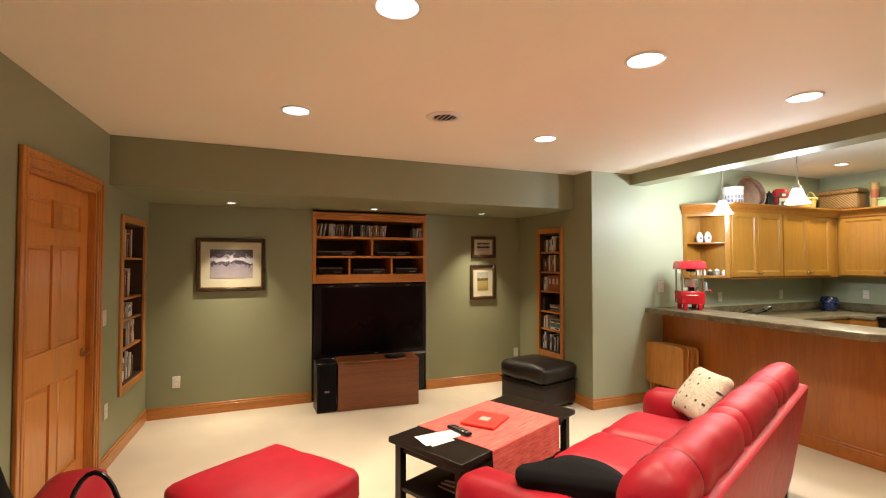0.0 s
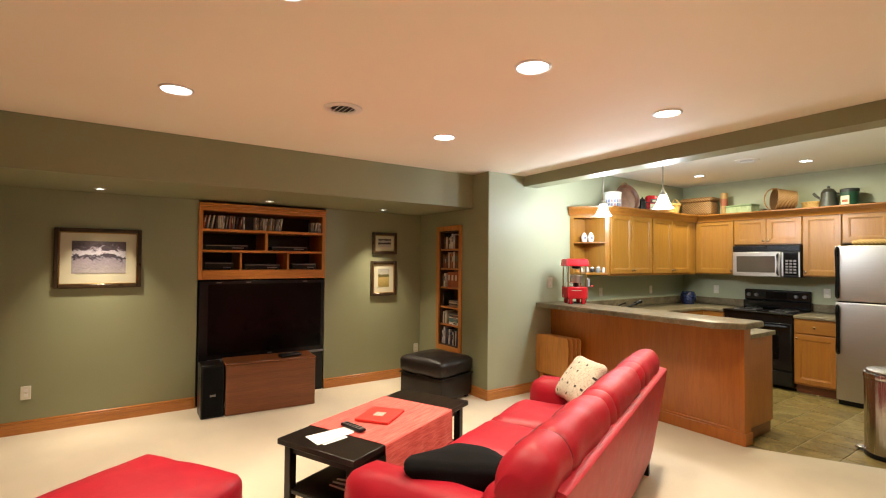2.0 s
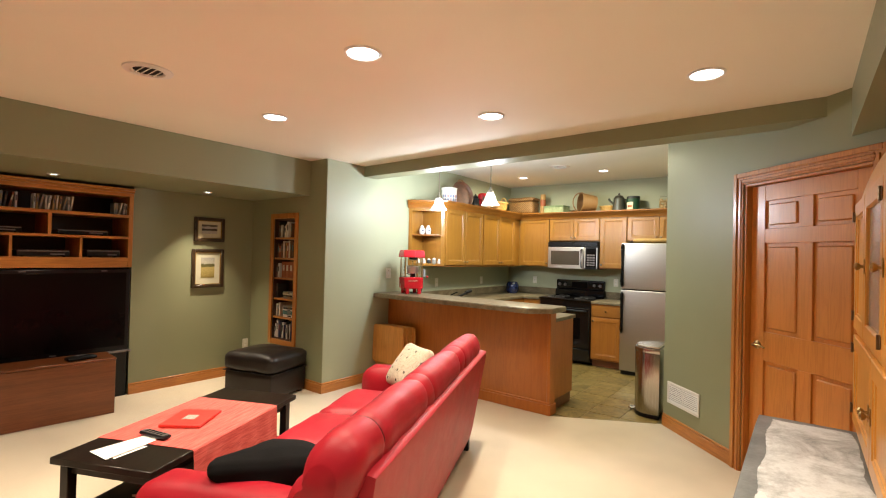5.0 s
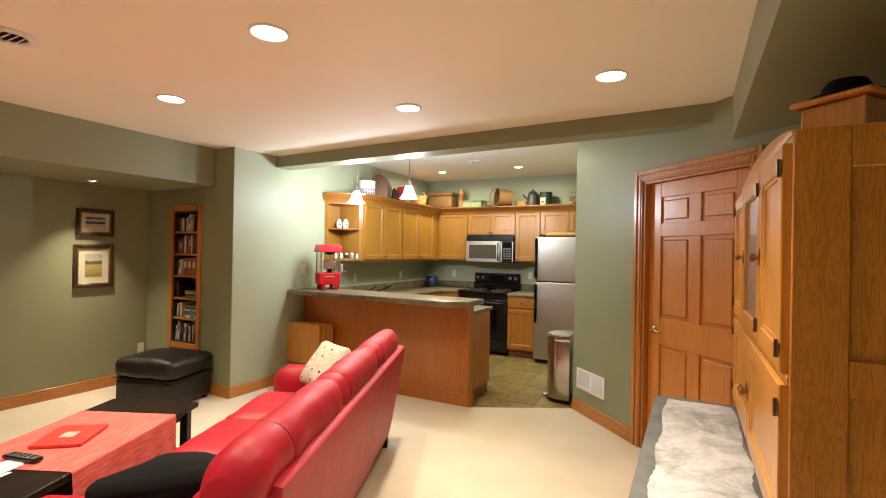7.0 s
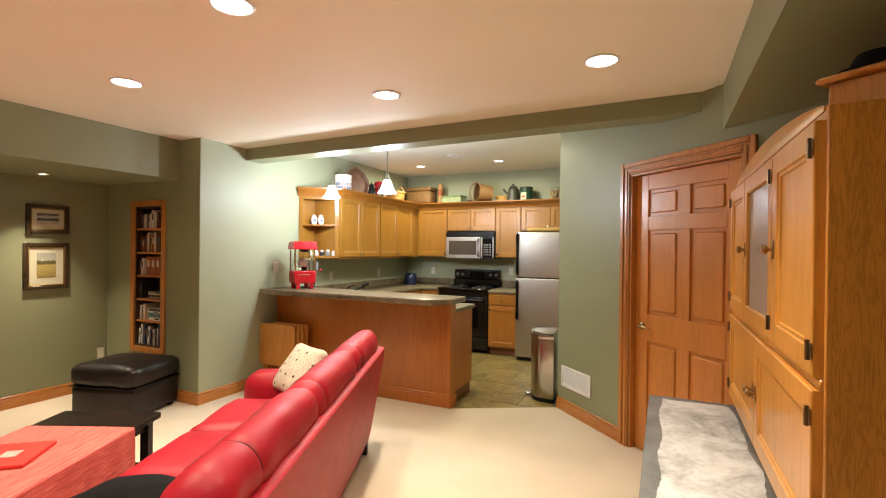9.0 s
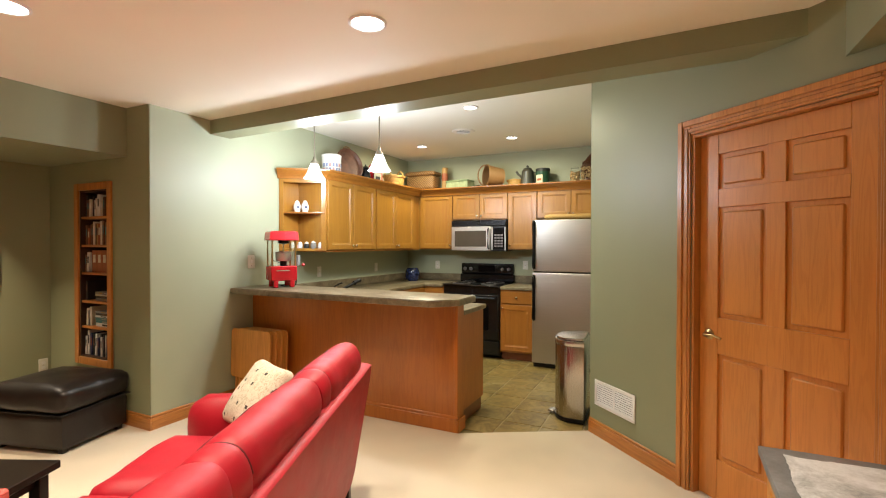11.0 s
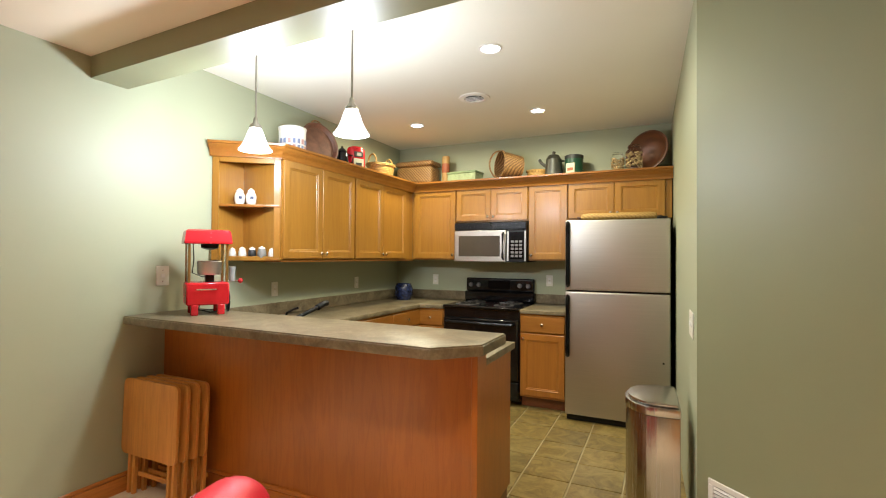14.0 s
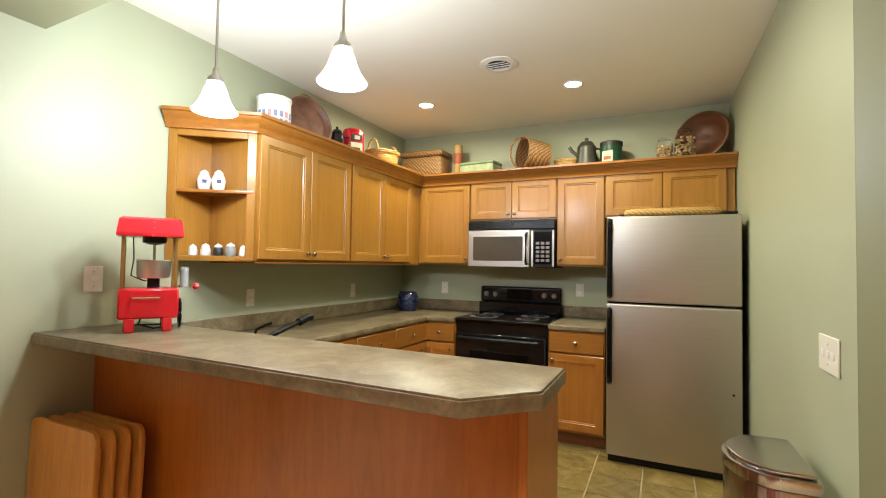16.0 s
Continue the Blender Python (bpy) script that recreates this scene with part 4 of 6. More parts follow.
box(-0.0, W, -0.04, 0.5, 2.05, 2.075, 0.006, bm)
box(0, W, -0.055, 0.5, 2.075, 2.095, 0.006, bm)
part("top_moulding", bm, OAKX, tvw)
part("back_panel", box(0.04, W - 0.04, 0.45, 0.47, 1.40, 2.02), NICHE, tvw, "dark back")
part("divider", box(0.66, 0.685, -0.006, 0.45, 1.61, 1.80), OAK, tvw)
for x in (0.40, 0.90):
    part("divider", box(x, x + 0.02, -0.006, 0.45, 1.40, 1.585), OAK, tvw)
TVM = pose(XT, 0.64, 0, 0, 0, 90)
tv = thing("television", TVM, "large black rear-projection television with a dark screen", "television")
part("cabinet", box(0.012, W - 0.012, 0.0, 0.55, 0.0, 1.285, 0.01), BLACK, tv)
part("bezel", box(0.012, W - 0.012, -0.02, 0.0, 0.46, 1.285, 0.008), BLACK, tv)
part("screen", box(0.10, W - 0.05, -0.024, -0.019, 0.52, 1.25, 0.002), SCREEN, tv, "unlit dark screen")
part("shelf_edge", box(0.10, W - 0.0, -0.06, 0.0, 0.455, 0.475, 0.004), GREYP, tv, "grey lower edge")
for x, z in ((0.20, 1.268), (0.49, 1.268), (1.10, 1.268), (0.72, 0.495)):
    part("indicator", box(x - 0.025, x + 0.025, -0.0225, -0.0195, z - 0.006, z + 0.006, 0.001), GREYP, tv, "small pale mark on the bezel")
sp = thing("speaker", pose(-5.27, 0.635, 0.006, 0, 0, 90), "black box loudspeaker standing on the carpet", "speaker")
part("body", box(0, 0.20, 0.0, 0.25, 0, 0.50, 0.008), BLACK, sp)
part("grille", box(0.012, 0.188, -0.012, 0.0, 0.02, 0.485, 0.006), BLKCL, sp)
part("badge", box(0.075, 0.125, -0.015, -0.012, 0.205, 0.225, 0.002), GREYP, sp, "small pale badge")
cb = thing("wooden_chest", pose(-5.26, 0.845, 0.006, 0, 0, 86), "reddish-brown wooden chest standing below the television", "chest")
part("front", box(0, 0.86, 0, 0.02, 0, 0.48, 0.004), BOXW, cb)
part("lid", box(-0.005, 0.865, -0.008, 0.34, 0.482, 0.50, 0.006), BOXW, cb)
part("body", box(0.004, 0.856, 0.02, 0.33, 0, 0.482), BOXW, cb)
gp = thing("game_pad", pose(-5.26, 0.845, 0.006, 0, 0, 86) @ pose(0.62, 0.10, 0.501, 0, 0, 12), "small black gadget lying on the wooden chest", "gadget")
part("shell", rbox(-0.11, 0.11, -0.05, 0.05, 0, 0.03, 0.013, (0, 0, 0.008), 6), BLACK, gp)
part("button_plate", box(-0.04, 0.04, -0.02, 0.02, 0.034, 0.038, 0.001), GREYP, gp)


def bookcase(m, w, z0, z1, shelves, label, name="recessed_bookcase"):
    """An oak-framed recess with shelves; the wall's face is at y = 0."""
    c = thing(name, m, label, "bookcase", "recessed bookcases")
    f = 0.06
    bm = box(-f, 0, -0.018, 0, z0 - f, z1 + f, 0.004)
    box(w, w + f, -0.018, 0, z0 - f, z1 + f, 0.004, bm)
    box(0, w, -0.0175, 0, z1, z1 + f, 0.004, bm)
    box(0, w, -0.0175, 0, z0 - f, z0, 0.004, bm)
    part("frame", bm, OAK, c, "oak face frame")
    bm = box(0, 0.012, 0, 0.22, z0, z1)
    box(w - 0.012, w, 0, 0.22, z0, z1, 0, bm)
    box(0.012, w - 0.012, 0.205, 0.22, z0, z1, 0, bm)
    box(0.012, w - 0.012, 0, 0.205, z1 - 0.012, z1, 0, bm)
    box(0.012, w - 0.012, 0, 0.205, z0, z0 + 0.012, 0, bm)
    part("lining", bm, NICHE, c, "dark brown lining")
    for z in shelves:
        part("shelf", box(0.012, w - 0.012, 0.004, 0.205, z - 0.02, z, 0.002), OAKX, c)
    return c


RM, LM = pose(-5.24, YR, 0), SOUTH @ pose(5.531, 0, 0)
RS = [0.492, 0.74, 0.954, 1.193, 1.425, 1.662]
bookcase(RM, 0.41, 0.48, 1.88, RS[1:], "oak-framed recessed bookcase full of books beside the black ottoman")
LS = [0.532, 0.82, 1.06, 1.24, 1.58]
bookcase(LM, 0.621, 0.52, 1.87, LS[1:], "oak-framed recessed bookcase half full of books beside the door")

BOOKC = [surface("book_cover_" + n, c, 0.55, 0.15, 12, 120, 0.05) for n, c in (
    ("cream", (0.58, 0.52, 0.40)), ("white", (0.66, 0.64, 0.60)), ("rust", (0.30, 0.08, 0.03)), ("brown", (0.13, 0.06, 0.03)), ("teal", (0.05, 0.16, 0.16)),
    ("black", (0.02, 0.02, 0.02)), ("ochre", (0.40, 0.24, 0.08)), ("navy", (0.03, 0.04, 0.10)), ("grey", (0.25, 0.24, 0.22)))]
CN = ["cream", "white", "rust", "brown", "teal", "black", "ochre", "navy", "grey"]
rnd = random.Random(7)


def book(m, t, d, h, k, case=False):
    nm = "disc_case" if case else "book"
    b = thing(nm, m, ("%s plastic disc case on the media shelf" if case else "%s covered book standing on an oak shelf") % CN[k], "disc case" if case else "book", "media discs" if case else "shelved books")
    bm = box(0, 0.003, 0, d, 0, h, 0.001)
    box(t - 0.003, t, 0, d, 0, h, 0.001, bm)
    box(0.003, t - 0.003, 0, 0.003, 0, h, 0.001, bm)
    part("cover", bm, BOOKC[k], b)
    part("pages", box(0.003, t - 0.003, 0.003, d - 0.004, 0.004, h - 0.004), PAPER, b)
    part("title_bar", box(t * 0.25, t * 0.75, -0.0012, 0.0003, h * 0.45, h * 0.8), BOOKC[(k * 4 + 1) % 9], b)
    return b


def row_of_books(M, x0, x1, z, hmax, y=0.03, tmin=0.014, tmax=0.034, lean_last=True, case=False, pal=None):
    x = x0
    while x < x1 - tmax:
        t = rnd.uniform(tmin, tmax)
        h = hmax * (rnd.uniform(0.92, 1.0) if case else rnd.uniform(0.68, 1.0))
        d = rnd.uniform(0.10, 0.15)
        k = rnd.choice(pal) if pal else rnd.randrange(9)
        a = rnd.choice([0, 0, 0, 0, 4]) if not case else rnd.choice([0, 0, 4, 8, 11])
        sh = math.sin(radians(a)) * h
        if x + sh + t > x1:
            break
        book(M @ pose(x, y + rnd.uniform(0, 0.015), z + math.sin(radians(a)) * t + 0.0005, 0, a, 0), t, d, h, k, case)
        x += t * math.cos(radians(a)) + sh + 0.0015


def stack_of_books(M, x, z, y, items):
    for w, t, k in items:
        z += t
        book(M @ pose(x + rnd.uniform(-0.01, 0.01), y, z + 0.0005, 0, 90, 0), t, 0.14, w, k)


R_PAL = [[1, 3, 0, 5, 7, 3, 1], [1, 0, 8], [3, 5], [0, 1, 3], [3, 2, 3, 0, 6, 3], [3, 5, 1, 3, 0, 5]]
R_END = [0.37, 0.14, 0.06, 0.12, 0.37, 0.33]
for z, nz, pal, xe in zip(RS, RS[1:] + [1.88], R_PAL, R_END):
    row_of_books(RM, 0.02, xe, z, min(0.24, nz - z - 0.035), 0.02, pal=pal)
stack_of_books(RM, 0.16, RS[1], 0.03, [(0.20, 0.030, 1), (0.21, 0.022, 4), (0.20, 0.024, 4), (0.19, 0.016, 1), (0.20, 0.020, 5), (0.18, 0.014, 8)])
stack_of_books(RM, 0.14, RS[2], 0.04, [(0.19, 0.022, 8), (0.17, 0.018, 5), (0.18, 0.014, 0), (0.13, 0.020, 8)])
for k in range(3):
    book(RM @ pose(0.135 + 0.072 * k, 0.02, RS[3] + 0.0005), 0.070, 0.15, 0.185, 2)
for z, nz, xa, xb in zip(LS, LS[1:] + [1.87], (0.05, 0.08, 0.08, 0.06, 0.08), (0.5, 0.52, 0.42, 0.36, 0.42)):
    row_of_books(LM, xa, xb, z, min(0.25, nz - z - 0.04), 0.02, pal=[0, 1, 1, 5, 8, 2])
row_of_books(TVM, 0.045, 0.47, 1.831, 0.145, 0.02, 0.013, 0.016, case=True, pal=[0, 1, 1, 8, 0, 5, 2])
row_of_books(TVM, 0.56, 0.88, 1.831, 0.14, 0.02, 0.013, 0.016, case=True, pal=[0, 1, 8, 2, 0, 6])
row_of_books(TVM, 1.18, 1.30, 1.831, 0.12, 0.02, 0.013, 0.016, case=True, pal=[0, 1, 8])


def player(x, w, z, h, label):
    p = thing("media_player", TVM @ pose(x, 0.05, z), label, "media player")
    part("body", box(0, w, 0, 0.3, 0.006, h, 0.004), BLACK, p)
    part("front_trim", box(0.004, w - 0.004, -0.004, 0, h - 0.014, h - 0.004, 0.001), GREYP, p, "silver trim strip")
    part("display", box(w * 0.62, w * 0.9, -0.003, 0, 0.018, 0.030, 0.001), GREYP, p)
    for fx in (0.03, w - 0.05):
        part("foot", box(fx, fx + 0.02, 0.02, 0.05, 0, 0.006), BLACK, p)


player(0.07, 0.42, 1.61, 0.055, "slim black disc player on the middle shelf")
player(0.74, 0.4, 1.61, 0.05, "black receiver on the middle shelf")
player(0.46, 0.38, 1.40, 0.06, "black cable box on the lowest shelf")
player(0.07, 0.28, 1.40, 0.08, "black tuner on the lowest shelf")
player(0.97, 0.28, 1.40, 0.07, "black console on the lowest shelf")


def picture(y0, y1, z0, z1, matw, pm, label):
    w, h = y1 - y0, z1 - z0
    p = thing("framed_picture", pose(XT, y0, z0, 0, 0, 90), label, "picture")
    f = 0.035
    bm = box(0, f, -0.03, 0, 0, h, 0.006)
    box(w - f, w, -0.03, 0, 0, h, 0.006, bm)
    box(f, w - f, -0.0295, 0, 0, f, 0.006, bm)
    box(f, w - f, -0.0295, 0, h - f, h, 0.006, bm)
    part("frame", bm, FRAMEW, p, "dark moulded frame")
    bm = box(f, f + 0.009, -0.024, 0, f, h - f, 0.002)
    box(w - f - 0.009, w - f, -0.024, 0, f, h - f, 0.002, bm)
    box(f + 0.009, w - f - 0.009, -0.0238, 0, f, f + 0.009, 0.002, bm)
    box(f + 0.009, w - f - 0.009, -0.0238, 0, h - f - 0.009, h - f, 0.002, bm)
    part("gilt_lip", bm, GILT, p)
    part("mat_board", box(f + 0.009, w - f - 0.009, -0.012, -0.002, f + 0.009, h - f - 0.009), MATB, p, "cream mat board")
    part("print", box(f + matw, w - f - matw, -0.0145, -0.012, f + matw * 1.1, h - f - matw * 0.9), pm, p, "faded landscape print")


picture(-0.50, 0.155, 1.24, 1.785, 0.09, PRINT_A, "dark framed landscape print with a cream mat")
picture(2.584, 2.933, 1.59, 1.865, 0.05, PRINT_C, "small dark framed landscape print")
picture(2.567, 2.931, 1.065, 1.505, 0.07, PRINT_B, "dark framed upright print of a straw field")

# sofa
def loft(profile, x0, x1, e0, e1, cross, seed=0.0, n=26, sub=4):
    """A padded roll along x, tucked at its ends, with a sunk seam across at `cross`; gives the mesh and its two seam lines."""
    pts = []
    m = len(profile)
    for i in range(m):
        p = [Vector(profile[(i + d) % m]) for d in (-1, 0, 1, 2)]
        for s in range(sub):
            t = s / sub
            pts.append(0.5 * (2 * p[1] + (p[2] - p[0]) * t + (2 * p[0] - 5 * p[1] + 4 * p[2] - p[3]) * t * t + (3 * p[1] - p[0] - 3 * p[2] + p[3]) * t ** 3))
    c = sum(pts, Vector((0, 0))) / len(pts)
    bm = bmesh.new()
    rings = []
    xs = [x0 + (x1 - x0) * (0.5 - 0.5 * math.cos(math.pi * k / n)) for k in range(n + 1)]
    xs = sorted([x for x in xs if abs(x - cross) > 0.024] + [cross + d for d in (-0.022, -0.011, 0, 0.011, 0.022)])
    along, over = [], []
    for x in xs:
        d0, d1 = (x - x0) / 0.10, (x1 - x) / 0.10
        f = 1 - e0 * max(0, 1 - d0) ** 2.5 - e1 * max(0, 1 - d1) ** 2.5
        ring = []
        for q in pts:
            v = c + (q - c) * f
            w = 0.014 * noise.noise(Vector((x * 8 + seed, v.x * 7, v.y * 11))) + 0.003 * noise.noise(Vector((x * 26 + seed, v.x * 16, v.y * 20)))
            dip = 0.012 * math.exp(-((x - cross) / 0.012) ** 2) if v.y > 0.78 else 0
            v = v + (q - c).normalized() * (0.7 * w - dip)
            ring.append(bm.verts.new((x, v.x, v.y)))
        rings.append(ring)
        if x0 + 0.12 < x < x1 - 0.05:
            along.append(ring[6 * sub + 1].co.copy())
        if x == cross:
            over = [v.co.copy() for v in ring[6 * sub + 1:10 * sub]]
    for p, q in zip(rings, rings[1:]):
        for i in range(len(p)):
            bm.faces.new([p[i], p[(i + 1) % len(p)], q[(i + 1) % len(p)], q[i]])
    bm.faces.new(rings[0])
    bm.faces.new(rings[-1])
    bmesh.ops.recalc_face_normals(bm, faces=bm.faces[:])
    return bm, along, over


SM = pose(-1.37, 1.20, 0, 0, 0, 112.6)
so = thing("sofa", SM, "red leather three-seat sofa with padded back cushions", "sofa")
L = 2.20
part("base", rbox(0.03, L - 0.03, 0.13, 0.93, 0.09, 0.30, 0.03, n=5), RED, so)
t = rbox(0.0, L, -0.05, 0.05, 0.0, 0.70, 0.03, (0, 0.01, 0), 7)
part("back_panel", t, RED, so, "smooth leather rear panel", pose(0, 0.155, 0.09, 9.5, 0, 0))
for k in range(2):
    x0 = 0.0 if k == 0 else L - 0.19
    part("arm", rbox(x0, x0 + (0.19 if k else 0.23), 0.12, 0.985 if k else 1.04, 0.09, 0.60, 0.09, (0.012, 0.012, 0.02), 9, None, 0.008, k * 3.0), RED, so, "rounded leather arm")
for k in range(3):
    a, b = 0.235 + k * 0.577, 0.235 + (k + 1) * 0.577
    part("seat_cushion", rbox(a + 0.003, b - 0.003, 0.26, 1.02, 0.28, 0.455, 0.06, (0.0, 0.015, 0.03), 11, None, 0.012, k * 5.0), RED, so)
BACK = [(0.33, 0.43), (0.335, 0.55), (0.315, 0.66), (0.28, 0.735), (0.235, 0.765), (0.24, 0.80), (0.215, 0.86), (0.155, 0.91), (0.09, 0.915), (0.045, 0.88), (0.03, 0.81), (0.06, 0.70), (0.11, 0.55), (0.14, 0.43)]
CUTS = (-0.09, 0.72, 1.43, L - 0.085)
for k in range(3):
    a, b = CUTS[k], CUTS[k + 1]
    bm, along, over = loft(BACK, a, b, 0.09 if k else 0.45, 0.09 if k < 2 else 0.22, a + (0.25 if k == 0 else 0.10), k * 6.0)
    part("back_cushion", bm, RED, so, "padded back cushion with a rolled head")
    part("stitched_seam", tube(along, 0.004, 6), SEAMR, so, "dark stitched seam")
    part("stitched_seam", tube(over, 0.0038, 6), SEAMR, so, "dark stitched seam")
for x, y in ((0.06, 0.2), (L - 0.06, 0.14), (0.06, 0.92), (L - 0.06, 0.92)):
    part("leg", box(x - 0.025, x + 0.025, y - 0.025, y + 0.025, 0.006, 0.10, 0.004), DARKW, so, "dark wooden leg")
ax = Vector((0.94, -0.341, 0)).normalized()
az = Vector((0.203, 0.561, 0.802)).normalized()
PILLOW_M = Matrix.Translation((-2.655, 2.822, 0.638)) @ Matrix((ax, az.cross(ax), az)).transposed().to_4x4()
solid("throw_pillow", rbox(-0.178, 0.178, -0.045, 0.045, -0.178, 0.178, 0.04, (0, 0.045, 0), 10, None, 0.012, 2.0), PILLOW, "cream square pillow with a small dark print, leaning on the sofa", "pillow", PILLOW_M)
solid("throw_pillow", rbox(-0.235, 0.235, -0.04, 0.04, -0.19, 0.19, 0.035, (0, 0.09, 0), 14, None, 0.022, 5.0), BLKCL, "plain black cloth pillow lying on the sofa arm", "pillow", SM @ pose(0.315, 0.585, 0.565, 56, 0, -62))


def ottoman(m, sx, sy, h, material, label, tuft=0.0):
    o = thing("ottoman", m, label, "ottoman")
    part("body", rbox(-sx / 2 + 0.01, sx / 2 - 0.01, -sy / 2 + 0.01, sy / 2 - 0.01, 0.03, h * 0.60, 0.03, (0.004, 0.004, 0), 8, None, 0.006), material, o)
    part("top_cushion", rbox(-sx / 2 - 0.005, sx / 2 + 0.005, -sy / 2 - 0.005, sy / 2 + 0.005, h * 0.60, h, 0.06, (0.006, 0.006, 0.03), 11, None, 0.012, sx * 9), material, o, "padded lid cushion")
    part("seam", rbox(-sx / 2 - 0.002, sx / 2 + 0.002, -sy / 2 - 0.002, sy / 2 + 0.002, h * 0.595, h * 0.61, 0.008, n=5), material, o)
    for x in (-1, 1):
        for y in (-1, 1):
            part("foot", box(x * (sx / 2 - 0.06) - 0.02, x * (sx / 2 - 0.06) + 0.02, y * (sy / 2 - 0.06) - 0.02, y * (sy / 2 - 0.06) + 0.02, 0.006, 0.04), DARKW, o)


ottoman(pose(-2.93, 0.06, 0, 0, 0, 34), 0.70, 0.68, 0.465, RED, "red leather ottoman standing on the carpet")
ottoman(pose(-4.76, 2.935, 0, 0, 0, 15), 0.64, 0.55, 0.455, BLKL, "black leather storage ottoman in the wall corner")

# coffee table
TM = pose(-2.665, 1.03, 0, 0, 0, 114.5)
tb = thing("coffee_table", TM, "espresso wood coffee table with a lower shelf", "coffee table")
TL, TW, TH = 1.28, 0.60, 0.46
part("tabletop", box(0, TL, 0, TW, TH - 0.035, TH, 0.004), DARKW, tb)
bm = box(0.05, TL - 0.05, 0.05, 0.07, TH - 0.09, TH - 0.035)
box(0.05, TL - 0.05, TW - 0.07, TW - 0.05, TH - 0.09, TH - 0.035, 0, bm)
box(0.05, 0.07, 0.05, TW - 0.05, TH - 0.09, TH - 0.035, 0, bm)
box(TL - 0.07, TL - 0.05, 0.05, TW - 0.05, TH - 0.09, TH - 0.035, 0, bm)
part("apron", bm, DARKW, tb)
for x in (0.03, TL - 0.08):
    for y in (0.03, TW - 0.08):
        part("leg", box(x, x + 0.05, y, y + 0.05, 0.006, TH - 0.035, 0.003), DARKW, tb)
part("lower_shelf", box(0.04, TL - 0.04, 0.04, TW - 0.04, 0.14, 0.165, 0.003), DARKW, tb)
bm = bmesh.new()
prof = [(-0.012, TH - 0.22), (-0.013, TH - 0.10), (-0.009, TH - 0.004), (-0.002, TH + 0.003), (0.05, TH + 0.004), (TW * 0.5, TH + 0.004), (TW - 0.05, TH + 0.004), (TW + 0.002, TH + 0.003), (TW + 0.009, TH - 0.004), (TW + 0.012, TH - 0.2)]
rows = []
for k in range(33):
    x = 0.26 + 0.76 * k / 32
    row = []
    for (y, z) in prof:
        hang = max(0.0, TH - z)
        row.append((x, y + (0.006 * math.sin(x * 40) * hang / 0.2 if y < 0.3 else -0.006 * math.sin(x * 37) * hang / 0.2), z))
    rows.append(row)
up = [[bm.verts.new(p) for p in r] for r in rows]
for p, q in zip(up, up[1:]):
    for i in range(len(p) - 1):
        bm.faces.new([p[i], p[i + 1], q[i + 1], q[i]])
bmesh.ops.recalc_face_normals(bm, faces=bm.faces[:])
bmesh.ops.solidify(bm, geom=bm.faces[:], thickness=0.002)
runner = thing("table_runner", TM, "coral red slubbed cloth runner draped over the coffee table", "table runner")
part("cloth", bm, RUNNER, runner)
for i, s_ in ((0, -1), (-1, 1)):
    part("hem", tube([(r[i][0], r[i][1] + 0.001 * s_, r[i][2] + 0.004) for r in rows], 0.0045, 6), RUNNER, runner, "rolled hem")
ab = thing("album", TM @ pose(0.62, 0.32, TH + 0.006, 0, 0, 14), "red cloth album with a small picture on its cover", "book")
part("cover", box(-0.14, 0.14, -0.12, 0.12, 0, 0.018, 0.003), surface("album_red", (0.62, 0.03, 0.02), 0.6, 0.1, 8, 90, 0.1), ab)
part("cover_picture", box(-0.045, 0.03, -0.035, 0.035, 0.018, 0.020), PRINT_B, ab)
solid("paper_sheet", prism([(0.07, 0.285), (0.105, 0.43), (0.25, 0.375), (0.235, 0.255)], TH + 0.001, TH + 0.002), PAPER, "loose white paper sheet on the coffee table", "paper", TM)
solid("paper_sheet", prism([(0.04, 0.305), (0.094, 0.465), (0.386, 0.36), (0.30, 0.265)], TH + 0.0068, TH + 0.0078), PAPER, "white paper sheet lying over another", "paper", TM)
rc = thing("remote_control", TM @ pose(0.345, 0.315, TH + 0.008, 0, 0, 80), "dark grey remote control lying on the papers", "remote control")
part("case", rbox(-0.10, 0.10, -0.026, 0.026, 0, 0.022, 0.010, n=4), BLACK, rc)
part("faceplate", box(-0.09, 0.09, -0.02, 0.02, 0.0215, 0.0235, 0.001), GREYP, rc)
for i in range(5):
    for j in range(3):
        part("button", box(-0.07 + i * 0.03, -0.058 + i * 0.03, -0.014 + j * 0.011, -0.007 + j * 0.011, 0.0235, 0.026), BLACK, rc)
for k in range(3):
    mg = thing("magazine", TM @ pose(0.30 + 0.03 * k, 0.22, 0.166 + 0.0165 * k, 0, 0, 8 * k), "glossy magazine in the stack under the coffee table", "magazine", "magazine stack")
    part("cover", box(-0.11, 0.11, -0.14, 0.14, 0.012, 0.015), PRINT_C if k % 2 else BOOKC[5], mg)
    part("pages", box(-0.109, 0.109, -0.139, 0.139, 0, 0.012), PAPER, mg)


# red armchair and bag near the oak door
ac = thing("armchair", pose(-2.57, -0.50, 0, 0, 0, 3), "red leather armchair with rounded arms", "armchair")
part("arm", rbox(0, 0.80, -0.22, 0, 0.08, 0.775, 0.07, (0.01, 0.01, 0.02), 9, None, 0.008), RED, ac)
part("arm", rbox(0, 0.80, -0.68, -0.46, 0.08, 0.775, 0.07, (0.01, 0.01, 0.02), 9, None, 0.008, 4.0), RED, ac)
part("seat_cushion", rbox(0.02, 0.66, -0.46, -0.22, 0.10, 0.46, 0.05, (0, 0, 0.02), 7), RED, ac)
part("back", rbox(0.62, 0.82, -0.67, -0.01, 0.10, 0.76, 0.07, (0.01, 0, 0.01), 9), RED, ac)
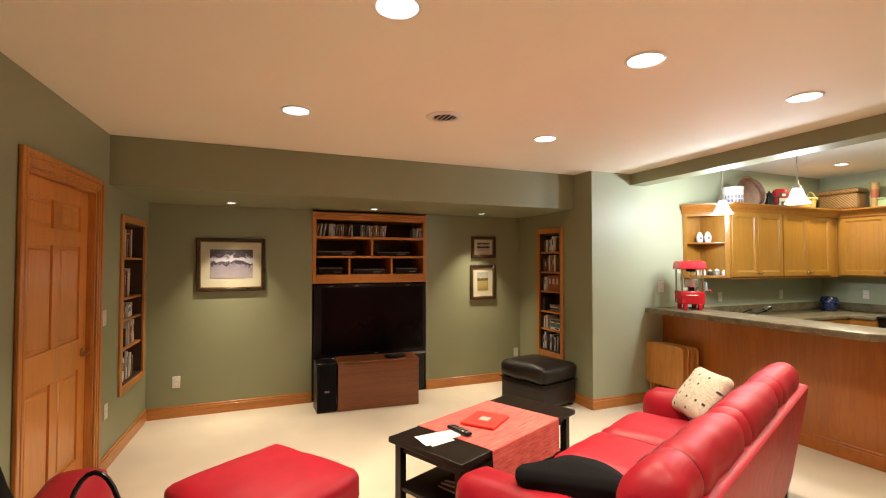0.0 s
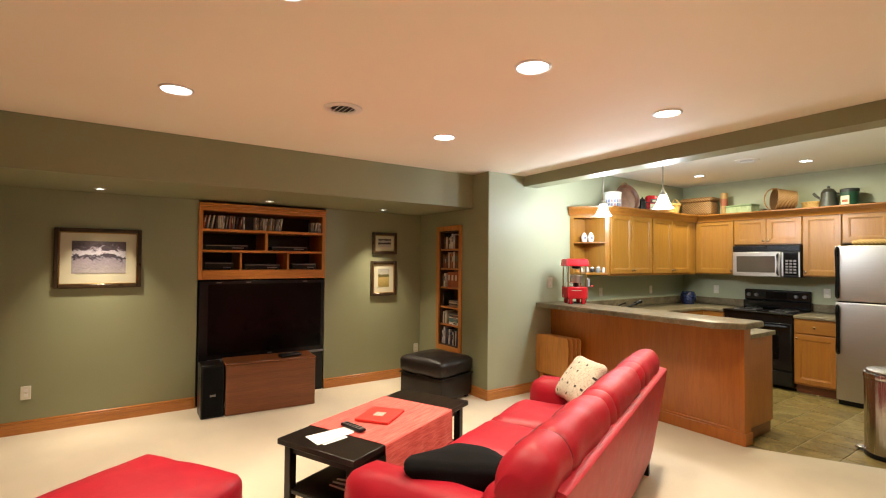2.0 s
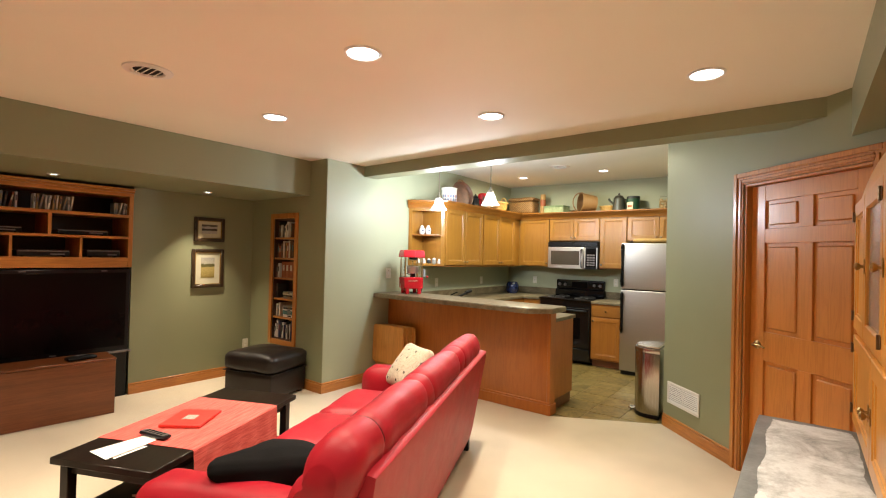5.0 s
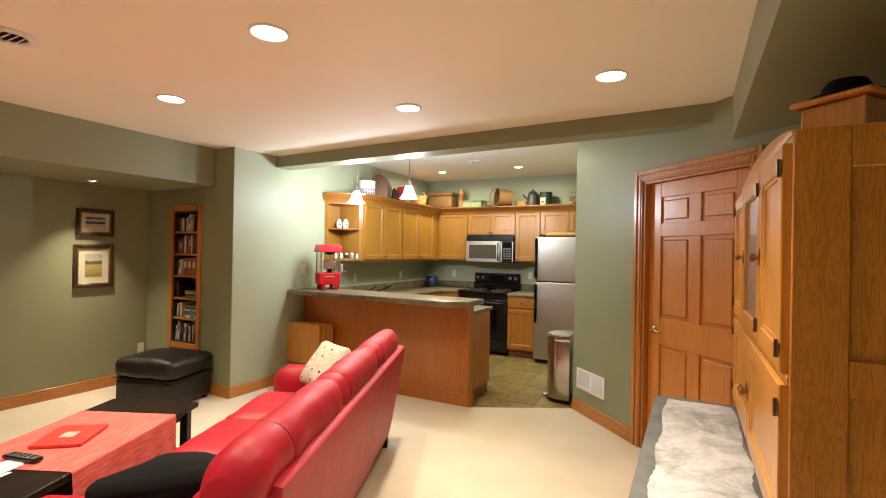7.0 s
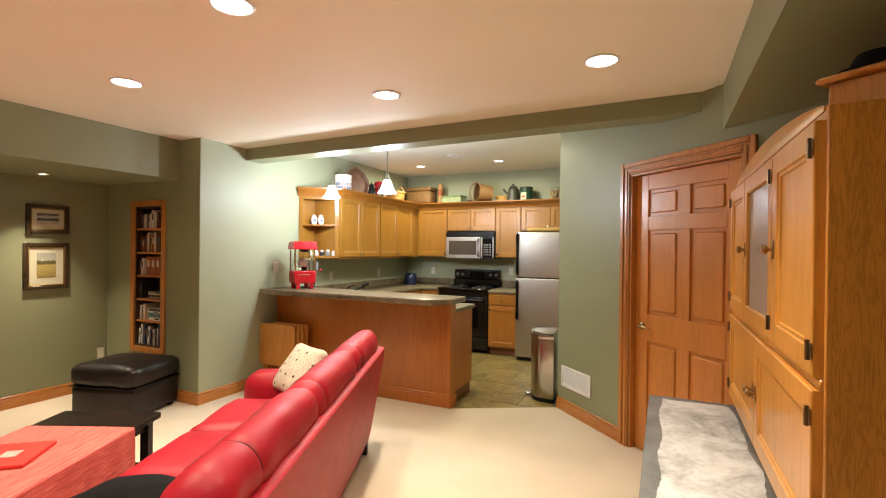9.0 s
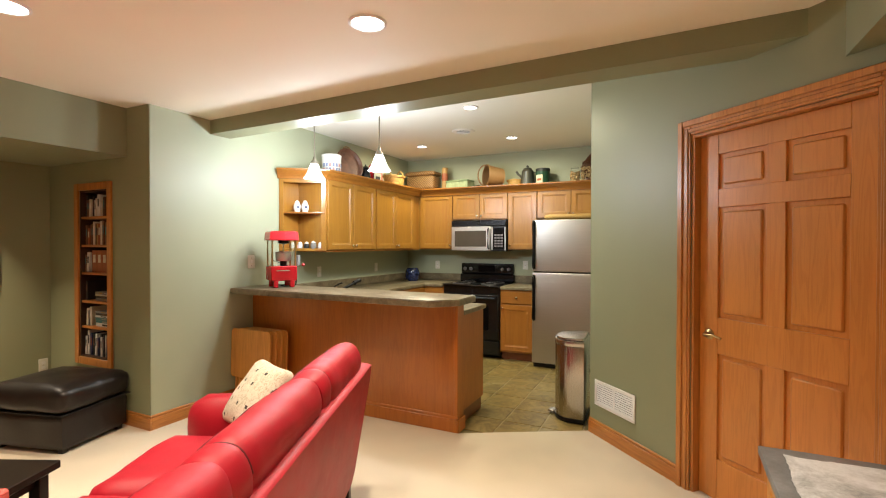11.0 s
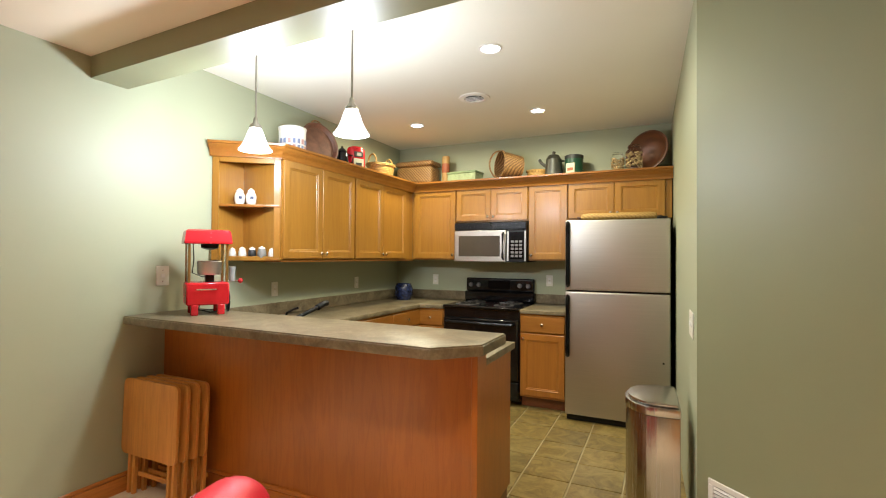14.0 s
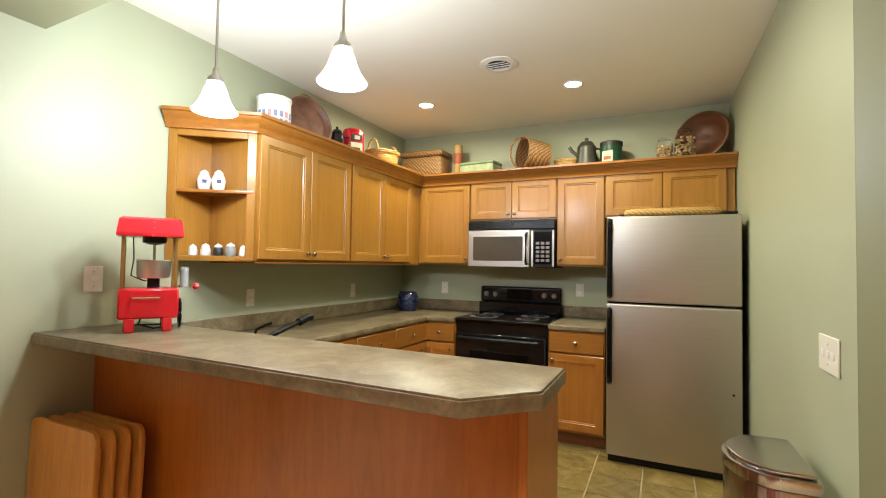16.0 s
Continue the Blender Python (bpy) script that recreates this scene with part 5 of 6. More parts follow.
for x, y in ((0.06, -0.06), (0.74, -0.06), (0.06, -0.56), (0.74, -0.56)):
    part("leg", box(x - 0.02, x + 0.02, y - 0.02, y + 0.02, 0.006, 0.10, 0.003), DARKW, ac)
# pillow shape added in place of an unidentified black object
solid("throw_pillow", rbox(-0.26, 0.26, -0.05, 0.05, -0.20, 0.20, 0.04, (0, 0.06, 0), 10, None, 0.02, 9.0), BLKCL, "black pillow shape standing in for an unidentified dark object on the armchair", "pillow", pose(-2.27, -0.83, 0.665, 14, 0, 3))
bag = thing("tote_bag", pose(-1.95, -0.425, 0.006, 0, 0, 78), "black cloth bag with a stiff arched handle", "bag")
part("body", rbox(-0.13, 0.13, -0.05, 0.05, 0.0, 0.60, 0.05, (0.01, 0.02, 0), 8, None, 0.01), BLKCL, bag)
part("handle", tube([(0.085 * math.cos(a), 0, 0.58 + 0.375 * math.sin(a) ** 0.7) for a in [math.pi * k / 16 for k in range(17)]], 0.007), BLACK, bag, "arched black handle")

# ---- antique cabinet ----
HM = pose(-0.055, 3.05, 0, 0, 0, -90)
HL = 1.47
hu = thing("antique_cabinet", HM, "golden oak antique kitchen cabinet with a worn zinc worktop", "cabinet")
part("upper_case", box(0.004, HL - 0.03, 0.0, 0.44, 0.74, 1.815, 0.003), HUTCHW, hu)
part("side", box(HL - 0.03, HL - 0.012, 0.0, 0.45, 0.74, 1.82, 0.002), HUTCHS, hu, "flaked oak side panel")
part("side_stile", box(HL - 0.012, HL, -0.004, 0.11, 0.74, 1.82, 0.003), HUTCHS, hu)
part("side_stile", box(HL - 0.012, HL, 0.38, 0.45, 0.74, 1.82, 0.003), HUTCHS, hu)
part("side_rail", box(HL - 0.012, HL - 0.0005, 0.11, 0.38, 1.72, 1.82, 0.003), HUTCHS, hu)
part("side_rail", box(HL - 0.012, HL - 0.0005, 0.11, 0.38, 1.175, 1.26, 0.003), HUTCHS, hu)


def hutch_door(x0, x1, z0, z1, glazed, knob_x, hinge_x):
    if glazed:
        f = 0.06
        bm = bmesh.new()
        rings = []
        for i_, y_ in ((0.003, -0.001), (0.003, -0.021), (0.006, -0.024), (f, -0.024), (f + 0.004, -0.019), (f + 0.004, -0.001)):
            rings.append([bm.verts.new((a_, y_, c_)) for a_, c_ in ((x0 + i_, z0 + i_), (x1 - i_, z0 + i_), (x1 - i_, z1 - i_), (x0 + i_, z1 - i_))])
        for p, q in zip(rings, rings[1:] + rings[:1]):
            for i in range(4):
                bm.faces.new([p[i], p[(i + 1) % 4], q[(i + 1) % 4], q[i]])
        bmesh.ops.recalc_face_normals(bm, faces=bm.faces[:])
        d = part("door", bm, HUTCHW, hu, "glazed oak door")
        # opaque pale colour stands in for the glass's reflection
        part("pane", box(x0 + f, x1 - f, -0.012, -0.006, z0 + f, z1 - f), FROST, d, "opaque pale pane with its reflection put in as colour")
    else:
        d = part("door", framed(x0 + 0.003, x1 - 0.003, z0, z1, 0.062, -0.001, 0.023), HUTCHW, hu, "framed oak door")
    zm = (z0 + z1) / 2
    if knob_x is not None:
        bm = lathe([(0, -0.032), (0.010, -0.031), (0.016, -0.025), (0.013, -0.016), (0.006, -0.011), (0.006, 0), (0, 0)], 16, m=Matrix.Rotation(radians(-90), 4, "X"))
        box(-0.012, 0.012, -0.004, 0, -0.03, 0.03, 0.002, bm)
        part("knob", bm, BRASS, d, "old brass knob", pose(knob_x, -0.024, zm))
    for z in (z0 + 0.06, z1 - 0.06):
        bm = box(-0.016, 0.016, -0.003, 0, -0.019, 0.019, 0.002)
        bm = tube([(0, -0.005, -0.023), (0, -0.005, 0.023)], 0.005, 8, bm)
        part("hinge", bm, DARKMET, d, "dark bronze butterfly hinge", pose(hinge_x, -0.0245, z))


hutch_door(1.005, 1.452, 1.21, 1.79, False, 1.03, 1.437)
hutch_door(0.45, 1.005, 1.21, 1.79, True, 0.48, 0.985)
hutch_door(0.01, 0.45, 1.21, 1.79, False, None, 0.03)
hutch_door(0.72, 1.452, 0.78, 1.18, False, 0.75, 1.437)
hutch_door(0.01, 0.72, 0.78, 1.18, False, 0.69, 0.03)
def enamel_face(x0, x1, y0, y1, z0, z1, nx=90, ny=30):
    """A thin coat with a chipped, wandering outline."""
    bm = bmesh.new()
    grid = []
    for i in range(nx + 1):
        col = []
        for j in range(ny + 1):
            x, y = x0 + (x1 - x0) * i / nx, y0 + (y1 - y0) * j / ny
            w = 0.012 + 0.022 * noise.noise(Vector((x * 5.3, y * 5.3, 3))) + 0.005 * noise.noise(Vector((x * 43.1, y * 43.1, 7)))
            u, v = 2 * i / nx - 1, 2 * j / ny - 1
            col.append(bm.verts.new((x - w * u * abs(u) ** 5, y - w * v * abs(v) ** 5, z1)))
        grid.append(col)
    for a, b in zip(grid, grid[1:]):
        for j in range(ny):
            bm.faces.new([a[j], b[j], b[j + 1], a[j + 1]])
    bmesh.ops.recalc_face_normals(bm, faces=bm.faces[:])
    bmesh.ops.solidify(bm, geom=bm.faces[:], thickness=z1 - z0)
    return bm


crest = [(0.02 + (HL - 0.07) * k / 24, 1.815 + 0.015 + 0.06 * math.sin(math.pi * k / 24) ** 0.8) for k in range(25)]
bm = prism([(0.02, 1.815)] + [(x, z) for x, z in crest] + [(HL - 0.05, 1.815)], -0.03, -0.005, 0.003)
bm.transform(Matrix.Rotation(radians(90), 4, "X"))
part("crest", bm, HUTCHW, hu, "arched oak top rail", pose(0, -0.005, 0))
part("waist_rail", box(0.004, HL - 0.012, -0.012, 0.0, 1.183, 1.207, 0.004), HUTCHW, hu)
wk = part("worktop", rbox(0.05, HL + 0.005, -0.39, 0.44, 0.70, 0.738, 0.012, n=6), EDGEZ, hu, "bare grey metal rim of the worktop")
part("enamel_face", enamel_face(0.098, HL + 0.003, -0.345, -0.012, 0.7385, 0.7405), ZINC, wk, "worn white enamel face")
part("lower_case", box(0.07, HL - 0.02, -0.34, 0.44, 0.09, 0.70, 0.003), HUTCHW, hu)
for a, b in ((0.08, 0.54), (0.54, 1.0), (1.0, 1.44)):
    lw = part("lower_door", framed(a, b, 0.12, 0.68, 0.06, -0.341, 0.022), HUTCHW, hu)
    knob(lw, pose(a + 0.05, -0.363, 0.5), BRASS)
for x in (0.10, HL - 0.07):
    for y in (-0.31, 0.40):
        part("leg", box(x - 0.025, x + 0.025, y - 0.025, y + 0.025, 0.006, 0.10, 0.004), HUTCHS, hu)
wb = thing("wooden_box", HM @ pose(1.31, 0.035, 1.822, 0, 0, -40), "honey oak lidded box on top of the antique cabinet", "box")
part("body", box(-0.145, 0.0, 0.0, 0.15, 0, 0.085, 0.004), HUTCHW, wb)
part("lid", box(-0.165, 0.02, -0.02, 0.17, 0.085, 0.101, 0.006), HUTCHS, wb)
# a small black iron object, built here in a hat's shape
ht = thing("black_iron_object", HM @ pose(1.30, 0.135, 1.9245), "small black iron object, built hat-shaped, resting on the oak box", "hat")
part("brim", lathe([(0, 0), (0.085, 0.0), (0.087, 0.006), (0.055, 0.012), (0, 0.012)], 28), BLKCL, ht)
part("crown", lathe([(0.055, 0.012), (0.053, 0.030), (0.042, 0.048), (0, 0.044)], 28), BLKCL, ht)

# ---- folded tray tables ----
for k in range(4):
    ty = 4.015 + 0.052 * k
    tr = thing("tray_table", pose(-4.296 + 0.012 * k, ty, 0.006, -2, 0, 0), "folded pale wood tray table with rounded corners", "tray table", "stack of folded tray tables")
    w, z0, z1, c = 0.475, 0.235, 0.668 - 0.003 * k, 0.04
    out = []
    for cx, cz, a0 in ((w - c, z0 + c, -90), (w - c, z1 - c, 0), (c, z1 - c, 90), (c, z0 + c, 180)):
        out += [(cx + c * math.cos(radians(a0 + 22.5 * q)), cz + c * math.sin(radians(a0 + 22.5 * q))) for q in range(5)]
    bm = prism(out, -0.018, 0.0, 0.003)
    bm.transform(Matrix.Rotation(radians(90), 4, "X"))
    part("tabletop", bm, TRAYW, tr)
    for x in (0.035, 0.075, w - 0.095, w - 0.055):
        part("leg", box(x, x + 0.022, 0.021, 0.045, 0.0, 0.60, 0.003), TRAYW, tr)
    part("crossbar", box(0.035, w - 0.033, 0.046, 0.058, 0.10, 0.125, 0.003), TRAYW, tr)

# ---- popcorn machine ----
PM = pose(-3.955, 4.175, 1.036, 0, 0, 58)
pc = thing("popcorn_machine", PM, "red tabletop popcorn machine with glass sides and steel kettle", "popcorn machine")
PWd, PD = 0.235, 0.215
for x in (0.025, PWd - 0.065):
    for y in (0.0, PD - 0.04):
        part("foot", box(x, x + 0.04, y, y + 0.04, 0, 0.065, 0.005), REDP, pc)
part("base", box(0, PWd, 0, PD, 0.06, 0.195, 0.008), REDP, pc, "red metal base")
part("drawer_handle", tube([(0.05, -0.004, 0.155), (0.055, -0.014, 0.155), (PWd - 0.075, -0.014, 0.155), (PWd - 0.07, -0.004, 0.155)], 0.005), CHROME, pc)
for x in (0.008, PWd - 0.022):
    for y in (0.006, PD - 0.02):
        part("corner_post", box(x, x + 0.014, y, y + 0.014, 0.195, 0.43, 0.002), GILT, pc, "gold coloured post")
for a, b, c, d in ((0.022, PWd - 0.022, PD - 0.012, PD - 0.010), (0.012, 0.014, 0.02, PD - 0.02), (PWd - 0.014, PWd - 0.012, 0.02, PD - 0.02)):
    part("pane", box(a, b, c, d, 0.196, 0.43), GLASS, pc, "clear side pane").visible_shadow = False
bm = bmesh.new()
lo = [(-0.012, -0.012), (PWd + 0.012, -0.012), (PWd + 0.012, PD + 0.012), (-0.012, PD + 0.012)]
prism(lo, 0.43, 0.445, 0.003, bm)
t = bmesh.new()
q0 = [t.verts.new((x, y, 0.445)) for x, y in lo]
q1 = [t.verts.new((min(max(x, -0.004), PWd + 0.004), min(max(y, 0.0), PD), 0.505)) for x, y in lo]
q2 = [t.verts.new((min(max(x, 0.008), PWd - 0.008), min(max(y, 0.02), PD - 0.02), 0.516)) for x, y in lo]
for a, b in ((q0, q1), (q1, q2)):
    for i in range(4):
        t.faces.new([a[i], a[(i + 1) % 4], b[(i + 1) % 4], b[i]])
t.faces.new(q2)
t.faces.new(q0[::-1])
bmesh.ops.recalc_face_normals(t, faces=t.faces[:])
merge(bm, t)
part("roof", bm, REDP, pc, "red sloped roof")
part("kettle", lathe([(0, 0.24), (0.06, 0.24), (0.068, 0.25), (0.07, 0.32), (0.066, 0.325), (0.06, 0.32), (0, 0.318)], 28), STEEL, pc, "steel popping kettle", pose(0.135, 0.11, 0))
part("kettle_stand", box(0.11, 0.16, 0.085, 0.135, 0.195, 0.24, 0.003), BLACK, pc)
part("stirrer", tube([(0.135, 0.11, 0.31), (0.135, 0.11, 0.43)], 0.006), CHROME, pc)
part("motor", lathe([(0, 0.43), (0.05, 0.43), (0.05, 0.405), (0.02, 0.395), (0, 0.395)], 20), BLACK, pc, "", pose(0.135, 0.11, 0))
part("oil_cup", lathe([(0, 0.20), (0.018, 0.20), (0.018, 0.275), (0.019, 0.276), (0.019, 0.29), (0, 0.292)], 18), FROST, pc, "pale measuring cup", pose(PWd + 0.022, 0.05, 0))
part("wire", tube([(0.05, 0.19, 0.43), (0.055, 0.18, 0.33), (0.045, 0.17, 0.25), (0.10, 0.13, 0.225), (0.135, 0.12, 0.23)], 0.003, 6), BLACK, pc)
part("crank_rod", tube([(PWd, 0.10, 0.20), (PWd + 0.065, 0.08, 0.20)], 0.005), CHROME, pc)
part("crank_knob", lathe([(0, -0.016), (0.011, -0.012), (0.016, 0), (0.011, 0.012), (0, 0.016)], 14), REDP, pc, "round red knob", pose(PWd + 0.075, 0.077, 0.20))
wh = part("wheel", tube([(PWd + 0.014, 0.15 + 0.065 * math.cos(a), 0.07 + 0.065 * math.sin(a)) for a in [2 * math.pi * k / 28 for k in range(29)]], 0.006), BLACK, pc, "black spoked cart wheel")
for k in range(4):
    a = math.pi * k / 4
    part("spoke", tube([(PWd + 0.014, 0.15 - 0.063 * math.cos(a), 0.07 - 0.063 * math.sin(a)), (PWd + 0.014, 0.15 + 0.063 * math.cos(a), 0.07 + 0.063 * math.sin(a))], 0.003), BLACK, wh)
part("power_cord", tube([(0.10, PD - 0.02, 0.07), (0.08, 0.16, 0.02), (0.14, 0.10, 0.006), (0.22, 0.16, 0.006), (0.20, PD + 0.03, 0.006), (0.06, PD + 0.05, 0.006)], 0.004), BLACK, pc)

# ---- shelf ornaments ----
for x, y in ((-4.205, 4.775), (-4.135, 4.815)):
    j = thing("ginger_jar", pose(x, y, 1.7635), "small white porcelain lidded jar with blue marks", "jar", "pair of porcelain jars")
    part("body", lathe([(0, 0), (0.026, 0), (0.034, 0.02), (0.038, 0.06), (0.030, 0.085), (0.022, 0.092), (0, 0.092)], 20), WHITEM, j)
    part("lid", lathe([(0.024, 0.092), (0.026, 0.10), (0.016, 0.112), (0.006, 0.12), (0, 0.122)], 20), WHITEM, j)
    part("painted_mark", box(-0.012, 0.012, -0.040, -0.036, 0.04, 0.06), BOOKC[7], j, "blue painted mark", pose(0, 0, 0, 0, 0, 55))
for k, (c, r, h) in enumerate(((1, 0.020, 0.04), (1, 0.022, 0.045), (5, 0.022, 0.045), (8, 0.024, 0.05), (1, 0.018, 0.04))):
    u = 0.16 + 0.16 * k
    j = thing("spice_jar", pose(XK + 0.04 + 0.34 * u, 4.68 + 0.24 * u, 1.3785) @ Matrix.Scale(1.3, 4), "tiny patterned china pot on the end shelf", "jar", "tiny china pots")
    part("pot", lathe([(0, 0), (r * 0.8, 0), (r, h * 0.4), (r * 0.9, h * 0.85), (r * 0.7, h), (0, h)], 16), BOOKC[c], j)
    part("lid", lathe([(r * 0.75, h), (r * 0.7, h + 0.008), (0.004, h + 0.014), (0, h + 0.018)], 16), WHITEM, j)

# ---- things on top of the wall cabinets ----
PALEBLUE = surface("faded_blue_print", (0.22, 0.26, 0.42), 0.4, 0.1)
PINK = surface("faded_red_print", (0.55, 0.30, 0.28), 0.4, 0.1)
ZT = 2.173
PASTA = surface("dried_pasta", (0.44, 0.30, 0.13), 0.6, 0.35, 30, 120, 0.1)
MOTTLE = surface("mottled_brown_board", (0.20, 0.090, 0.055), 0.5, 0.35, 9, 60, 0.1)
cn = thing("enamel_canister", pose(-4.07, 5.16, ZT), "white canister with a blue and red patterned band", "canister")
part("body", lathe([(0, 0), (0.098, 0), (0.102, 0.01), (0.104, 0.21), (0.108, 0.213), (0.108, 0.228), (0.092, 0.235), (0, 0.235)], 32), WHITEM, cn)
for k in range(9):
    for j in range(2):
        a = radians(-100 + k * 20)
        part("pattern_block", box(0.102, 0.1055, -0.011, 0.011, 0.045 + 0.05 * j, 0.083 + 0.05 * j), PALEBLUE if (k + j) % 3 else PINK, cn, "", Matrix.Rotation(a, 4, "Z"))
ry = thing("round_basket_tray", pose(-4.11, 5.54, ZT, 0, 76, -14) @ Matrix.Scale(0.80, 4), "large shallow round dark wicker tray leaning on the wall", "basket")
part("tray", lathe([(0, 0.0), (0.20, 0.0), (0.235, 0.04), (0.24, 0.045), (0.225, 0.045), (0.195, 0.012), (0, 0.012)], 36), MOTTLE, ry, "", pose(-0.24, 0, 0.02))
part("handle", tube([(0.0 + 0.06 * math.sin(a) - 0.45, 0.07 * math.cos(a), 0.05) for a in [math.pi * k / 10 - math.pi for k in range(11)]], 0.008), WICK, ry)
pt = thing("coffee_pot", pose(-4.07, 5.80, ZT), "dark blue-black enamel coffee pot", "coffee pot")
part("body", lathe([(0, 0), (0.065, 0), (0.068, 0.02), (0.05, 0.16), (0.046, 0.17), (0, 0.175)], 24), GLOSSB, pt)
part("lid", lathe([(0.045, 0.175), (0.03, 0.20), (0.008, 0.21), (0.010, 0.225), (0, 0.23)], 20), GLOSSB, pt)
part("handle", tube([(0.045, 0.02, 0.15), (0.09, 0.03, 0.14), (0.095, 0.03, 0.08), (0.06, 0.02, 0.05)], 0.006), GLOSSB, pt)
part("spout", tube([(-0.03, -0.05, 0.08), (-0.05, -0.075, 0.13), (-0.055, -0.085, 0.155)], 0.009), GLOSSB, pt)
rt = thing("red_tin", pose(-4.06, 6.0, ZT, 0, 0, 60), "red rounded tin with a cream and dark label", "tin")
part("body", prism([(0.078 * math.cos(a) * (1 + 0.15 * abs(math.cos(a))), 0.058 * math.sin(a)) for a in [2 * math.pi * k / 24 for k in range(24)]], 0, 0.235, 0.006), REDP, rt)
part("label_panel", box(-0.05, 0.05, -0.0645, -0.058, 0.03, 0.14, 0.002), MATB, rt, "cream label")
part("label_bar", box(-0.03, 0.03, -0.066, -0.0645, 0.05, 0.10), BOOKC[5], rt)
part("label_bar", box(-0.045, 0.045, -0.066, -0.0575, 0.155, 0.205, 0.002), BOOKC[5], rt, "black label band")
part("label_bar", box(-0.02, 0.025, -0.0675, -0.066, 0.165, 0.195), BOOKC[0], rt)
part("lid", lathe([(0, 0.262), (0.06, 0.26), (0.085, 0.247), (0.088, 0.236)], 24), REDP, rt, "", Matrix.Diagonal((0.92, 0.62, 1, 1)))


def basket(m, r0, r1, h, material, label, handle=True, sy=1.0):
    b = thing("basket", m, label, "basket")
    part("bowl", lathe([(0, 0.0), (r0, 0.0), ((r0 + r1) / 2, h * 0.5), (r1, h), (r1 + 0.008, h), (r1 + 0.008, h - 0.012), (r1 - 0.012, h - 0.005), (r0 - 0.008, 0.012), (0, 0.012)], 32), material, b, "", Matrix.Diagonal((1, sy, 1, 1)))
    part("rim", tube([((r1 + 0.002) * math.cos(a), sy * (r1 + 0.002) * math.sin(a), h) for a in [2 * math.pi * k / 28 for k in range(29)]], 0.008), material, b)
    if handle:
        part("handle", tube([(r1 * math.cos(a), 0, h + r1 * 0.8 * math.sin(a)) for a in [math.pi * k / 16 for k in range(17)]], 0.009), material, b, "arched wicker handle")
    return b


b = basket(pose(-4.05, 6.42, ZT, 0, 0, 90) @ Matrix.Scale(1.2, 4), 0.11, 0.14, 0.13, WICKY, "straw coloured wicker basket with two loop handles", False, 0.8)
for s in (-1, 1):
    part("loop_handle", tube([(s * 0.13 + 0.035 * math.cos(a) * 0.2, 0.045 * math.cos(a), 0.13 + 0.075 * math.sin(a)) for a in [math.pi * k / 12 for k in range(13)]], 0.007), WICKY, b)
bx = thing("wicker_hamper", pose(-3.95, 7.06, ZT + 0.032), "tan woven wicker hamper with a closed lid", "basket")
part("body", rbox(-0.22, 0.22, -0.12, 0.12, 0, 0.20, 0.03, (0.01, 0.012, 0), 8), WICK, bx)
part("lid", rbox(-0.235, 0.235, -0.13, 0.13, 0.20, 0.262, 0.025, (0, 0, 0.006), 8), WICK, bx)
fb = thing("flat_case", pose(-3.90, 7.03, ZT + 0.0005), "flat pale wooden board under the wicker hamper", "board")
part("board", box(-0.24, 0.24, -0.12, 0.13, 0, 0.030, 0.004), TRAYW, fb)
tn = thing("tall_tin", pose(-3.60, 7.05, ZT), "tall slim red and tan tin", "tin")
part("body", lathe([(0, 0), (0.042, 0), (0.042, 0.33), (0.038, 0.335), (0, 0.335)], 20), BOOKC[6], tn)
part("label_band", lathe([(0.0425, 0.15), (0.0435, 0.152), (0.0435, 0.25), (0.0425, 0.252)], 20), BOOKC[2], tn, "rust red band")
gb = thing("green_tin_box", pose(-3.36, 7.04, ZT, 0, 0, -6), "pale green printed tin box", "box")
part("body", box(-0.17, 0.17, -0.10, 0.10, 0, 0.115, 0.006), surface("pale_green_tin", (0.30, 0.36, 0.20), 0.35, 0.25, 14, 60, 0.05), gb)
part("lid", box(-0.174, 0.174, -0.104, 0.104, 0.115, 0.14, 0.006), surface("green_tin_lid", (0.20, 0.27, 0.14), 0.35, 0.2, 14, 60, 0.05), gb)
nb = thing("pine_cones", pose(-2.98, 7.03, ZT), "small heap of brown pine cones", "pine cones")
for k in range(4):
    bm = bmesh.new()
    for q in range(5):
        lathe([(0, q * 0.014), (0.036 - 0.006 * q, q * 0.014 + 0.004), (0.026 - 0.005 * q, q * 0.014 + 0.016), (0, q * 0.014 + 0.014)], 10, (0, 0, 0), bm)
    part("cone", bm, WICKD, nb, "", pose(0.07 * k - 0.1, 0.03 * (k % 2), 0.03, 80, 0, 40 * k))
basket(pose(-2.75, 7.03, ZT + 0.148, 0, -86, 40), 0.115, 0.14, 0.22, WICK, "tan woven bucket basket lying on its side with an arched handle")
basket(pose(-2.575, 7.03, ZT), 0.085, 0.095, 0.10, WICKY, "small low straw basket", False, 0.7)
kt = thing("kettle", pose(-2.405, 7.05, ZT) @ Matrix.Scale(1.3, 4), "dark pewter coffee kettle with a spout", "kettle")
part("body", lathe([(0, 0), (0.072, 0), (0.075, 0.02), (0.058, 0.15), (0.06, 0.158), (0, 0.16)], 26), PEWTER, kt)
part("lid", lathe([(0.058, 0.16), (0.04, 0.19), (0.010, 0.20), (0.014, 0.215), (0, 0.225)], 22), PEWTER, kt)
part("spout", tube([(-0.05, -0.02, 0.10), (-0.09, -0.03, 0.135), (-0.105, -0.035, 0.16)], 0.012), PEWTER, kt)
part("handle", tube([(0.055, 0.02, 0.15), (0.105, 0.03, 0.14), (0.11, 0.03, 0.07), (0.07, 0.02, 0.04)], 0.008), PEWTER, kt)
